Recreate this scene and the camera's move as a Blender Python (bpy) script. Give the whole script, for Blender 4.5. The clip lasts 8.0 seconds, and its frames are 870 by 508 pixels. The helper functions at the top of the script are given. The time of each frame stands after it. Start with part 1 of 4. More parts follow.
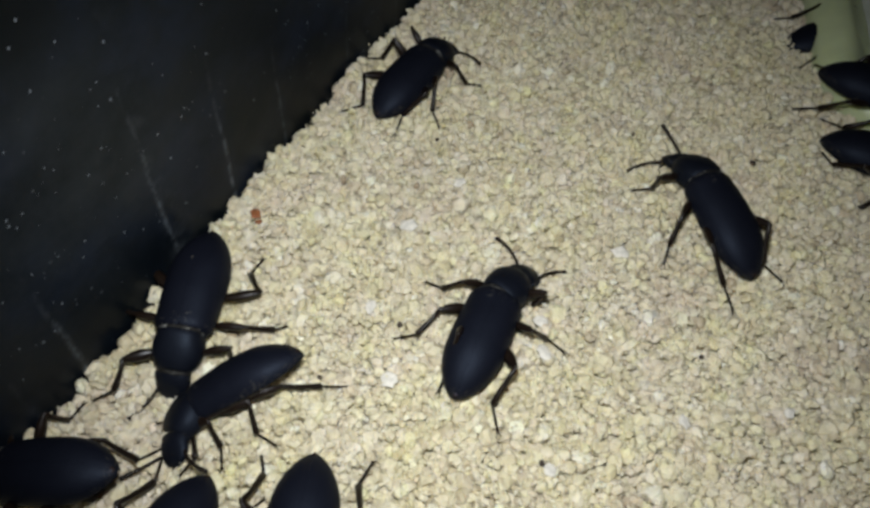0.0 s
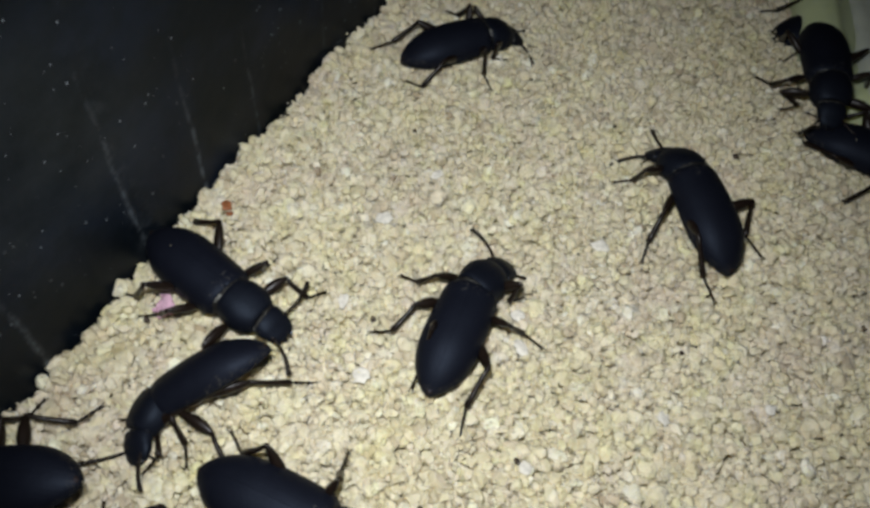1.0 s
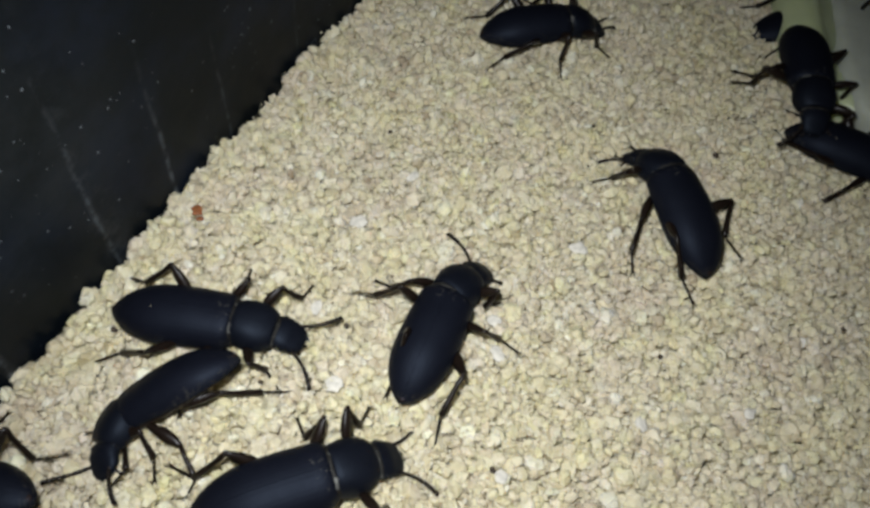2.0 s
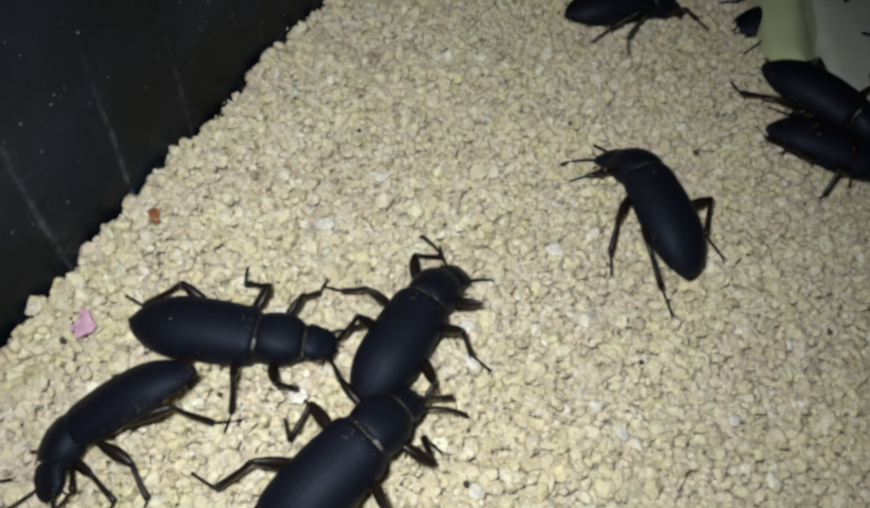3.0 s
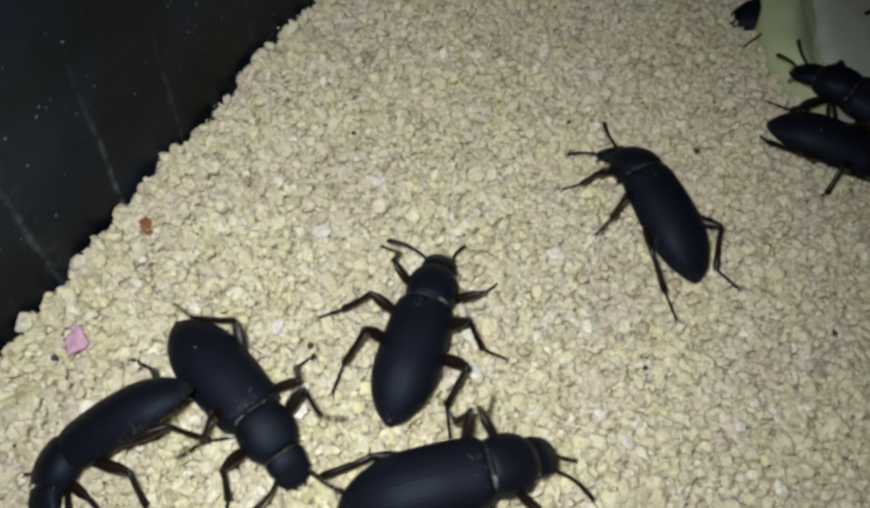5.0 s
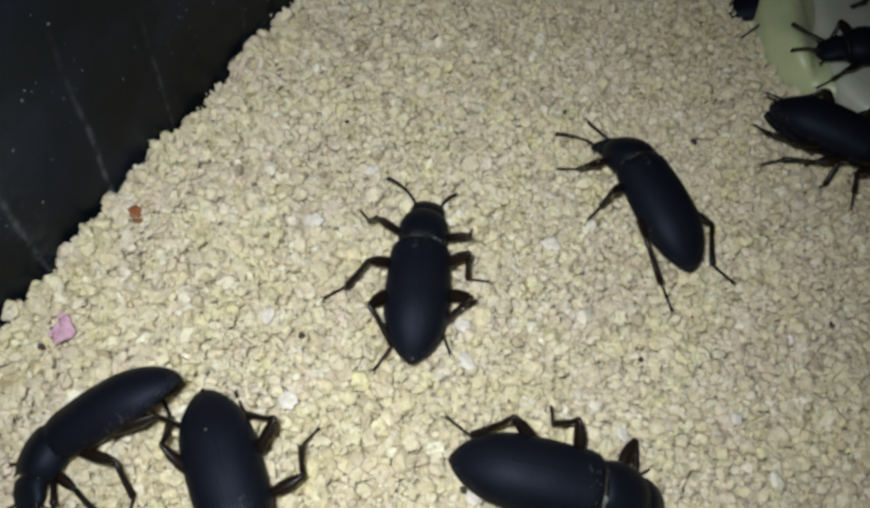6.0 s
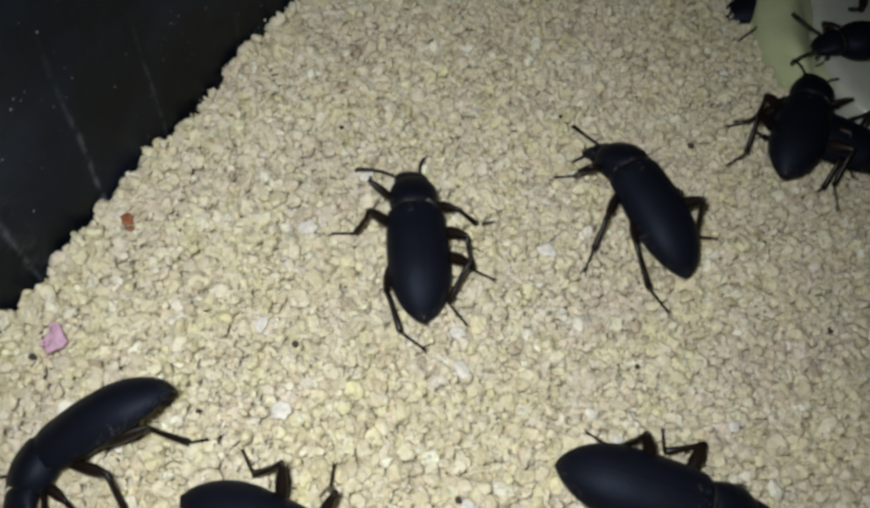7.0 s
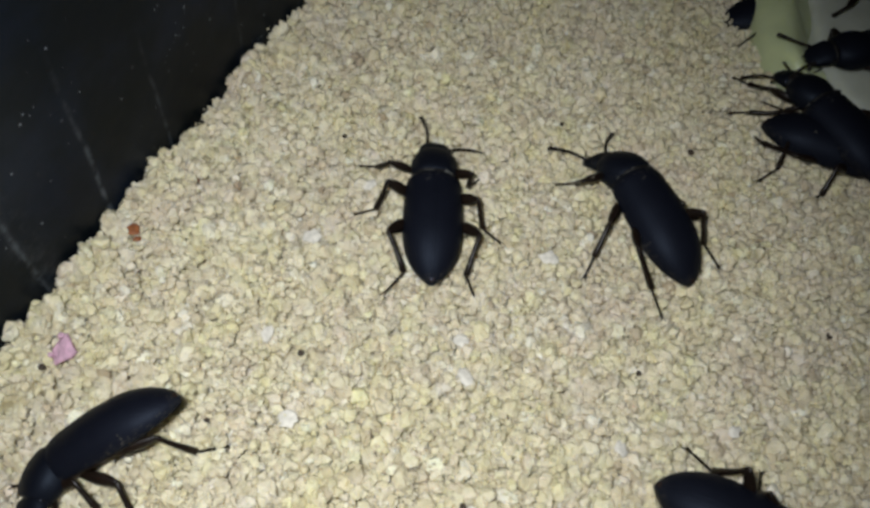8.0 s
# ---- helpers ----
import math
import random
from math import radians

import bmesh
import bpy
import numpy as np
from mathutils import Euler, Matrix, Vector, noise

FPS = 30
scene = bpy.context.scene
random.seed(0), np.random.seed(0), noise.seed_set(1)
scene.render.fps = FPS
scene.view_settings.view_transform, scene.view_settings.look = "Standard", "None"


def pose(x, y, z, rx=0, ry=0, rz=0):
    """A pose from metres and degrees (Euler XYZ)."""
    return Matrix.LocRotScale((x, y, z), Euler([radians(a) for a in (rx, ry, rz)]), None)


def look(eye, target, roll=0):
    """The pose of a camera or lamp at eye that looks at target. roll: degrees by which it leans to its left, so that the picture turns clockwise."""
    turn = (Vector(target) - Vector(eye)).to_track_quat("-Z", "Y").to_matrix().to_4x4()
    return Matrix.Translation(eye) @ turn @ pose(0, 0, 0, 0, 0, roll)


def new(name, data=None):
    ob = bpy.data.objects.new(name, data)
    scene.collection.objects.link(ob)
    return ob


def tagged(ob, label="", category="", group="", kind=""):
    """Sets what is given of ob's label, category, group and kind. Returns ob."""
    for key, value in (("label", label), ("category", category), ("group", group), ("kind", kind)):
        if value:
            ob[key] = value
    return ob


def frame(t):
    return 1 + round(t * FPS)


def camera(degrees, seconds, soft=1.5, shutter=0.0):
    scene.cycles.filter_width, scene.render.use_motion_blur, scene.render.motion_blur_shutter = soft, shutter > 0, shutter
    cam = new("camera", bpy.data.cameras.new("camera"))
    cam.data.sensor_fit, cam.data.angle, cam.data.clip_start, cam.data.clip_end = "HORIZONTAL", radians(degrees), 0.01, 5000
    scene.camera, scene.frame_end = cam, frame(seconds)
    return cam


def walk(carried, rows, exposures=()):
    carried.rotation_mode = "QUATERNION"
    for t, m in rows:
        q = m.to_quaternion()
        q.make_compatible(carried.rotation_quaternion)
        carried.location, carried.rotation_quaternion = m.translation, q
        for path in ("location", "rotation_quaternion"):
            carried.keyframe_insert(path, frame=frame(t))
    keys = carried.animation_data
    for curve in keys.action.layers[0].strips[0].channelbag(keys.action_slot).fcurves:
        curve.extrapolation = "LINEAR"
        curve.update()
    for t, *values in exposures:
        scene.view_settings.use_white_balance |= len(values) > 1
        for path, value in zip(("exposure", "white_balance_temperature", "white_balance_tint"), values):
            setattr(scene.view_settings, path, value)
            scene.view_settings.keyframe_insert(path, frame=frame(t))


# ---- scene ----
# ------------------------------------------------------------------ camera
cam = camera(60.5, 8.0, soft=3.1, shutter=0.5)
PATH = [
    (0.0, (-0.00855, -0.07660, 0.10849), (-0.01364, -0.00380, 0.00000), 7.59),
    (0.5, (-0.00818, -0.07547, 0.10777), (-0.01258, -0.00343, 0.00000), 8.00),
    (1.0, (-0.00569, -0.07525, 0.10562), (-0.00933, -0.00421, 0.00000), 8.61),
    (1.5, (-0.00521, -0.07394, 0.10517), (-0.00761, -0.00356, -0.00000), 9.16),
    (1.7, (-0.00470, -0.07317, 0.10526), (-0.00670, -0.00361, 0.00000), 9.36),
    (2.8, (-0.00164, -0.06964, 0.10195), (-0.00182, -0.00086, 0.00000), 9.90),
    (3.0, (-0.00156, -0.06902, 0.10037), (-0.00082, -0.00089, 0.00000), 10.52),
    (3.5, (-0.00220, -0.06672, 0.09928), (-0.00055, -0.00046, 0.00000), 10.99),
    (4.0, (-0.00285, -0.06573, 0.09946), (-0.00087, 0.00056, 0.00000), 10.87),
    (4.5, (-0.00290, -0.06650, 0.09955), (-0.00124, -0.00066, 0.00000), 10.59),
    (4.7, (-0.00346, -0.06510, 0.10024), (-0.00132, 0.00041, 0.00000), 10.75),
    (5.8, (-0.00263, -0.06538, 0.09864), (0.00025, -0.00082, 0.00000), 11.28),
    (6.0, (-0.00258, -0.06508, 0.09840), (0.00042, -0.00140, 0.00000), 11.64),
    (6.5, (-0.00232, -0.06373, 0.09914), (0.00023, 0.00054, 0.00000), 11.00),
    (7.0, (-0.00189, -0.06366, 0.09830), (0.00105, -0.00000, 0.00000), 11.38),
    (7.5, (-0.00186, -0.06232, 0.09943), (0.00097, 0.00169, 0.00000), 11.05),
    (8.0, (-0.00281, -0.06289, 0.10032), (0.00037, 0.00144, 0.00000), 11.31),
]
walk(cam, [(t, look(e, g, r)) for t, e, g, r in PATH],
     exposures=[(0.0, -0.02), (1.5, 0.01), (3.0, 0.06), (4.5, 0.05), (6.5, 0.0), (8.0, -0.06)])

# ------------------------------------------------------------------ world and light
# a dark room at night; the phone's torch beside the lens is the one light
world = bpy.data.worlds.new("night_room")
world.use_nodes = True
world.node_tree.nodes["Background"].inputs["Color"].default_value = (0.55, 0.7, 1.0, 1)
world.node_tree.nodes["Background"].inputs["Strength"].default_value = 0.016
scene.world = world

torch = bpy.data.lights.new("torch_light", "SPOT")
torch.energy = 0.68
torch.color = (0.948, 0.993, 0.992)
torch.shadow_soft_size = 0.004
torch.spot_size = radians(98)
torch.spot_blend = 1.0
torch_ob = new("torch_light", torch)
torch_ob.matrix_world = look((-0.013, -0.062, 0.110), (-0.005, -0.010, 0.0))

MM = 0.001
rng = np.random.default_rng(7)


# ------------------------------------------------------------------ materials
class Nodes:
    """A small hand for wiring node materials."""

    def __init__(self, name):
        self.mat = bpy.data.materials.new(name)
        self.mat.use_nodes = True
        self.tree = self.mat.node_tree
        self.bsdf = self.tree.nodes["Principled BSDF"]

    def add(self, kind):
        n = self.tree.nodes.new(kind)
        return n

    def link(self, a, b):
        self.tree.links.new(a, b)

    def math(self, op, a, b=None, c=None, clamp=False):
        n = self.tree.nodes.new("ShaderNodeMath")
        n.operation, n.use_clamp = op, clamp
        for i, v in enumerate((a, b, c)):
            if v is None:
                continue
            if isinstance(v, (int, float)):
                n.inputs[i].default_value = v
            else:
                self.link(v, n.inputs[i])
        return n.outputs[0]

    def noise(self, scale, detail=3.0, vector=None, rough=0.55):
        n = self.tree.nodes.new("ShaderNodeTexNoise")
        n.inputs["Scale"].default_value = scale
        n.inputs["Detail"].default_value = detail
        n.inputs["Roughness"].default_value = rough
        if vector is not None:
            self.link(vector, n.inputs["Vector"])
        return n.outputs["Fac"]

    def ramp(self, fac, stops):
        n = self.tree.nodes.new("ShaderNodeValToRGB")
        el = n.color_ramp.elements
        while len(el) < len(stops):
            el.new(0.5)
        for e, (p, c) in zip(el, stops):
            e.position, e.color = p, (*c, 1)
        self.link(fac, n.inputs["Fac"])
        return n.outputs["Color"]

    def mix(self, fac, a, b, kind="MIX"):
        n = self.tree.nodes.new("ShaderNodeMix")
        n.data_type, n.blend_type = "RGBA", kind
        for sock, v in ((n.inputs[0], fac), (n.inputs[6], a), (n.inputs[7], b)):
            if isinstance(v, (int, float)):
                sock.default_value = v
            elif isinstance(v, tuple):
                sock.default_value = (*v, 1)
            else:
                self.link(v, sock)
        return n.outputs[2]

    def coords(self, out="Object"):
        return self.tree.nodes.new("ShaderNodeTexCoord").outputs[out]

    def bump(self, height, strength, distance):
        n = self.tree.nodes.new("ShaderNodeBump")
        n.inputs["Strength"].default_value = strength
        n.inputs["Distance"].default_value = distance
        self.link(height, n.inputs["Height"])
        self.link(n.outputs["Normal"], self.bsdf.inputs["Normal"])

    def setv(self, **values):
        for k, v in values.items():
            sock = self.bsdf.inputs[k.replace("_", " ")]
            if isinstance(v, (int, float)):
                sock.default_value = v
            elif isinstance(v, tuple):
                sock.default_value = (*v, 1) if sock.type == "RGBA" else v
            else:
                self.link(v, sock)


def mat_grain():
    m = Nodes("granular_bedding")
    info = m.tree.nodes.new("ShaderNodeObjectInfo").outputs["Random"]
    island = m.tree.nodes.new("ShaderNodeNewGeometry").outputs["Random Per Island"]
    pick = m.math("FRACT", m.math("ADD", m.math("MULTIPLY", info, 7.31), island))
    tone = m.ramp(pick, [(0.0, (0.48, 0.40, 0.31)), (0.008, (0.52, 0.45, 0.36)), (0.016, (0.61, 0.54, 0.43)), (0.12, (0.70, 0.63, 0.505)), (0.4, (0.757, 0.697, 0.565)), (0.55, (0.79, 0.735, 0.61)),
                         (0.72, (0.757, 0.692, 0.515)), (0.84, (0.765, 0.69, 0.595)), (0.91, (0.81, 0.76, 0.655)), (0.96, (0.89, 0.87, 0.79)), (0.97, (0.80, 0.755, 0.54)), (1.0, (0.78, 0.73, 0.56))])
    co = m.coords()
    fine = m.noise(1800.0, 4.0, co)
    mott = m.ramp(m.noise(600.0, 3.0, co), [(0.3, (0.82, 0.80, 0.74)), (0.7, (1.06, 1.05, 1.02))])
    broad = m.ramp(m.noise(55.0, 3.0, co, 0.6), [(0.32, (1.0, 0.985, 0.875)), (0.5, (1.0, 0.99, 0.95)), (0.68, (0.97, 0.94, 0.95))])
    patch = m.ramp(m.noise(210.0, 2.0, co, 0.5), [(0.34, (0.99, 1.0, 0.91)), (0.5, (1.0, 1.0, 1.0)), (0.66, (1.0, 0.98, 0.97))])
    col = m.mix(1.0, m.mix(1.0, m.mix(1.0, tone, mott, "MULTIPLY"), broad, "MULTIPLY"), patch, "MULTIPLY")
    m.setv(Base_Color=col, Roughness=0.62, Specular_IOR_Level=0.4, Subsurface_Weight=0.3, Subsurface_Scale=0.0010, Subsurface_Radius=(1.0, 0.85, 0.55))
    m.bump(m.math("ADD", m.math("MULTIPLY", fine, 0.6), m.noise(900.0, 2.0, co)), 0.8, 0.0005)
    return m.mat


def mat_shell(name, base, rough, striae=False, brown=0.0, spec=0.24, sheen=(0.52, 0.64, 1.0)):
    """Horny black cuticle with a satin sheen, fine pits and, on the wing cases, faint long furrows."""
    m = Nodes(name)
    co = m.coords()
    n1 = m.noise(350.0, 3.0, co)
    fine = m.noise(6000.0, 2.0, co)
    col = m.mix(m.math("MULTIPLY", n1, 0.6), base, tuple(c * 1.7 + brown * k for c, k in zip(base, (0.05, 0.022, 0.008))))
    vor = m.tree.nodes.new("ShaderNodeTexVoronoi")
    vor.inputs["Scale"].default_value = 900.0
    m.link(co, vor.inputs["Vector"])
    tint = m.tree.nodes.new("ShaderNodeSeparateColor")
    m.link(vor.outputs["Color"], tint.inputs[0])
    info = m.tree.nodes.new("ShaderNodeObjectInfo").outputs["Random"]
    few = m.math("GREATER_THAN", m.math("FRACT", m.math("ADD", tint.outputs[0], info)), 0.984)
    dot = m.math("LESS_THAN", vor.outputs["Distance"], m.math("MULTIPLY", tint.outputs[1], 0.22))
    col = m.mix(m.math("MULTIPLY", m.math("MULTIPLY", dot, few), 0.55), col, (0.34, 0.31, 0.24))
    r = m.math("MULTIPLY_ADD", n1, 0.18, rough - 0.09)
    m.setv(Base_Color=col, Roughness=r, Specular_IOR_Level=spec, Specular_Tint=sheen)
    height = m.math("MULTIPLY", fine, 0.35)
    if striae:
        # dust caught in the pits along the low outer rim
        rim = m.tree.nodes.new("ShaderNodeSeparateXYZ")
        m.link(co, rim.inputs[0])
        low = m.math("LESS_THAN", rim.outputs["Z"], m.math("MULTIPLY_ADD", m.noise(260.0, 3.0, co), 0.0050, 0.0010))
        speck = m.ramp(m.noise(2600.0, 4.0, co, 0.75), [(0.55, (0, 0, 0)), (0.70, (1, 1, 1))])
        col = m.mix(m.math("MULTIPLY", m.math("MULTIPLY", low, speck), 0.26), col, (0.30, 0.27, 0.20))
        # pale dust gathered behind the joint with the neck shield
        ahead = m.math("GREATER_THAN", m.math("ADD", rim.outputs["Y"], m.math("MULTIPLY", m.math("SUBTRACT", m.noise(420.0, 3.0, co), 0.5), 0.009)), 0.0030)
        crumbs = m.ramp(m.noise(1500.0, 3.0, co, 0.7), [(0.60, (0, 0, 0)), (0.66, (1, 1, 1))])
        col = m.mix(m.math("MULTIPLY", m.math("MULTIPLY", ahead, crumbs), 0.13), col, (0.34, 0.32, 0.27))
        m.setv(Base_Color=col)
        sep = m.tree.nodes.new("ShaderNodeSeparateXYZ")
        m.link(co, sep.inputs[0])
        lines = m.math("SINE", m.math("MULTIPLY", sep.outputs["X"], 2 * math.pi / 0.00062))
        height = m.math("ADD", height, m.math("MULTIPLY", lines, 0.05))
    height = m.math("ADD", height, m.math("MULTIPLY", m.noise(1700.0, 2.0, co), 0.5))
    m.bump(height, 0.45, 0.0001)
    return m.mat


def mat_plain(name, base, rough, scale=300.0, var=0.25, spec=0.4, bump=0.3, dist=0.0002, **extra):
    m = Nodes(name)
    co = m.coords()
    n1 = m.noise(scale, 4.0, co)
    lo, hi = tuple(c * (1 - var) for c in base), tuple(min(1, c * (1 + var)) for c in base)
    m.setv(Base_Color=m.ramp(n1, [(0.3, lo), (0.7, hi)]), Roughness=rough, Specular_IOR_Level=spec, **extra)
    m.bump(m.noise(scale * 5, 3.0, co), bump, dist)
    return m.mat


def mat_skin():
    """Dark joint skin with pale dusty creases in broken dashes."""
    m = Nodes("joint_skin")
    co = m.coords()
    dash = m.ramp(m.noise(520.0, 3.0, co, 0.7), [(0.54, (0.010, 0.009, 0.008)), (0.70, (0.25, 0.25, 0.235))])
    m.setv(Base_Color=dash, Roughness=0.6, Specular_IOR_Level=0.3)
    m.bump(m.noise(2500.0, 3.0, co), 0.4, 0.0002)
    return m.mat


def mat_wall(streaks, cloud, clumps):
    """Glossy black plastic, dusty, with fine upright scratches at the given runs along it and a torch sheen painted at
    cloud.
    """
    m = Nodes("black_plastic")
    co = m.coords("UV")
    sep = m.tree.nodes.new("ShaderNodeSeparateXYZ")
    m.link(co, sep.inputs[0])
    u, v = sep.outputs["X"], sep.outputs["Y"]
    wob = m.math("MULTIPLY", m.math("SUBTRACT", m.noise(40.0, 2.0, co), 0.5), 0.002)
    uw = m.math("ADD", u, wob)
    total = None
    for at, wide, top, much in streaks:
        d = m.math("ABSOLUTE", m.math("SUBTRACT", uw, at))
        line = m.math("SUBTRACT", 1.0, m.math("DIVIDE", d, wide), clamp=True)
        fade = m.math("SUBTRACT", 1.0, m.math("DIVIDE", v, top), clamp=True)
        one = m.math("MULTIPLY", m.math("MULTIPLY", line, fade), much)
        total = one if total is None else m.math("ADD", total, one)
    patchy = m.ramp(m.noise(260.0, 4.0, co, 0.7), [(0.42, (0.03, 0.03, 0.03)), (0.66, (1, 1, 1))])
    scuff = m.math("MULTIPLY", m.math("MULTIPLY", total, patchy), 0.7, clamp=True)
    vor = m.tree.nodes.new("ShaderNodeTexVoronoi")
    vor.inputs["Scale"].default_value = 760.0
    m.link(co, vor.inputs["Vector"])
    sepc = m.tree.nodes.new("ShaderNodeSeparateColor")
    m.link(vor.outputs["Color"], sepc.inputs[0])
    few = m.math("GREATER_THAN", sepc.outputs[0], 0.60)
    size = m.math("MULTIPLY", sepc.outputs[1], 0.24)
    dot = m.math("LESS_THAN", vor.outputs["Distance"], size)
    clump = m.ramp(m.noise(30.0, 3.0, co, 0.7), [(0.54, (0, 0, 0)), (0.66, (1, 1, 1))])
    dust = m.math("MULTIPLY", m.math("MULTIPLY", m.math("MULTIPLY", dot, few), clump), 0.8)
    # the torch's hazy sheen painted as a pale cloud, small dust grains in it
    du = m.math("DIVIDE", m.math("SUBTRACT", u, cloud[0]), cloud[2])
    dv = m.math("DIVIDE", m.math("SUBTRACT", v, cloud[1]), cloud[3])
    near = m.math("SUBTRACT", 1.0, m.math("ADD", m.math("MULTIPLY", du, du), m.math("MULTIPLY", dv, dv)), clamp=True)
    sheen_dust = m.math("MULTIPLY", near, m.ramp(m.noise(70.0, 5.0, co, 0.7), [(0.35, (0.2, 0.2, 0.2)), (0.7, (1, 1, 1))]))
    thick = m.math("MULTIPLY", sheen_dust, 0.5)
    for cu, cv, wu, wv, much in clumps:
        pu = m.math("DIVIDE", m.math("SUBTRACT", u, cu), wu)
        pv = m.math("DIVIDE", m.math("SUBTRACT", v, cv), wv)
        here = m.math("SUBTRACT", 1.0, m.math("ADD", m.math("MULTIPLY", pu, pu), m.math("MULTIPLY", pv, pv)), clamp=True)
        thick = m.math("MAXIMUM", thick, m.math("MULTIPLY", here, much))
    vor2 = m.tree.nodes.new("ShaderNodeTexVoronoi")
    vor2.inputs["Scale"].default_value = 1000.0
    m.link(co, vor2.inputs["Vector"])
    sep2 = m.tree.nodes.new("ShaderNodeSeparateColor")
    m.link(vor2.outputs["Color"], sep2.inputs[0])
    dots2 = m.math("LESS_THAN", vor2.outputs["Distance"], m.math("MULTIPLY", sep2.outputs[1], 0.23))
    some = m.math("GREATER_THAN", m.math("ADD", sep2.outputs[0], thick), 0.95)
    dust = m.math("MAXIMUM", dust, m.math("MULTIPLY", m.math("MULTIPLY", dots2, some), 0.8))
    # the last term lightens the plastic evenly for the painted sheen
    mark = m.math("MAXIMUM", m.math("MAXIMUM", scuff, dust), m.math("MULTIPLY", sheen_dust, 0.10))
    plastic = m.ramp(m.noise(38.0, 5.0, co, 0.62), [(0.35, (0.0030, 0.0049, 0.0064)), (0.5, (0.0042, 0.0065, 0.0100)), (0.62, (0.0070, 0.0108, 0.0205)), (0.75, (0.0040, 0.0063, 0.0092))])
    m.setv(Base_Color=m.mix(mark, plastic, (0.19, 0.215, 0.25)), Specular_IOR_Level=0.10,
           Roughness=m.math("MULTIPLY_ADD", m.noise(90.0, 4.0, co), 0.25, 0.28))
    m.bump(m.noise(120.0, 4.0, co), 0.12, 0.0006)
    return m.mat


GRAIN = mat_grain()
ELYTRA = mat_shell("wing_case_black", (0.0040, 0.0045, 0.0080), 0.57, striae=True, spec=0.17, sheen=(0.58, 0.71, 1.0))
SHELL = mat_shell("shield_black", (0.0036, 0.0042, 0.0072), 0.55, spec=0.19, sheen=(0.59, 0.73, 1.0))
BELLY = mat_shell("belly_black_brown", (0.010, 0.007, 0.005), 0.40, brown=0.5)
LEG = mat_shell("leg_dark_brown", (0.0046, 0.0034, 0.0030), 0.34, brown=0.26, spec=0.26, sheen=(0.95, 0.95, 1.0))
EYE = mat_shell("eye_black", (0.008, 0.008, 0.009), 0.2)
COLLAR = mat_skin()
FOOD = mat_plain("pale_vegetable", (0.50, 0.55, 0.33), 0.38, 90.0, 0.12, 0.5, 0.2, 0.0004, Subsurface_Weight=0.5, Subsurface_Scale=0.004, Subsurface_Radius=(1.0, 0.9, 0.5))
FOOD_CUT = mat_plain("cut_vegetable", (0.50, 0.52, 0.45), 0.34, 160.0, 0.10, 0.5, 0.25, 0.0003, Subsurface_Weight=0.5, Subsurface_Scale=0.004, Subsurface_Radius=(1.0, 0.9, 0.6))
RED = mat_plain("rust_red_husk", (0.30, 0.11, 0.045), 0.5, 700.0, 0.4)
PINK = mat_plain("pink_paper", (0.78, 0.48, 0.62), 0.8, 900.0, 0.22, 0.3, 0.8, 0.0006)
WHITE = mat_plain("white_flake", (0.70, 0.655, 0.585), 0.75, 1100.0, 0.22, 0.3, 0.4, 0.0003)
SPECK = mat_plain("dark_crumb", (0.05, 0.035, 0.025), 0.7, 900.0, 0.4)
FLOOR = mat_plain("bin_floor", (0.02, 0.02, 0.02), 0.5, 60.0)


# ------------------------------------------------------------------ mesh helpers
def mesh_of(name, bm, material, smooth=True):
    bmesh.ops.recalc_face_normals(bm, faces=bm.faces)
    me = bpy.data.meshes.new(name)
    for f in bm.faces:
        f.smooth = smooth
    bm.to_mesh(me)
    bm.free()
    me.materials.append(material)
    return me


def part(name, bm, material, parent, label="", smooth=True):
    me = bm if isinstance(bm, bpy.types.Mesh) else mesh_of(name, bm, material, smooth)
    ob = new(name, me)
    ob.parent = parent
    if label:
        tagged(ob, label)
    return ob


def loft(bm, rings, closed=True, cap=True):
    rows = [[bm.verts.new(Vector(p) * MM) for p in ring] for ring in rings]
    n = len(rows[0])
    for a, b in zip(rows, rows[1:]):
        for i in range(n if closed else n - 1):
            j = (i + 1) % n
            bm.faces.new((a[i], a[j], b[j], b[i]))
    if cap and closed:
        bm.faces.new(rows[0])
        bm.faces.new(rows[-1])
    return rows


def smoothstep(a, b, x):
    """A soft step from 0 at a to 1 at b, either way round."""
    t = min(1.0, max(0.0, (x - a) / (b - a)))
    return t * t * (3 - 2 * t)


def ring_y(y, w, top, bottom, zc, n=18, p=2.3):
    pts = []
    for i in range(n):
        a = 2 * math.pi * i / n
        c, s = math.cos(a), math.sin(a)
        x = w * math.copysign(abs(c) ** (2 / p), c)
        z = (top if s > 0 else bottom) * math.copysign(abs(s) ** (2 / p), s)
        pts.append((x, y, zc + z))
    return pts


def tube_x(bm, stations, n=8, flat=1.0):
    """Rings along +x: (x, radius, z, y)."""
    loft(bm, [[(x, y + r * flat * math.cos(2 * math.pi * k / n), z + r * math.sin(2 * math.pi * k / n)) for k in range(n)] for x, r, z, y in stations])


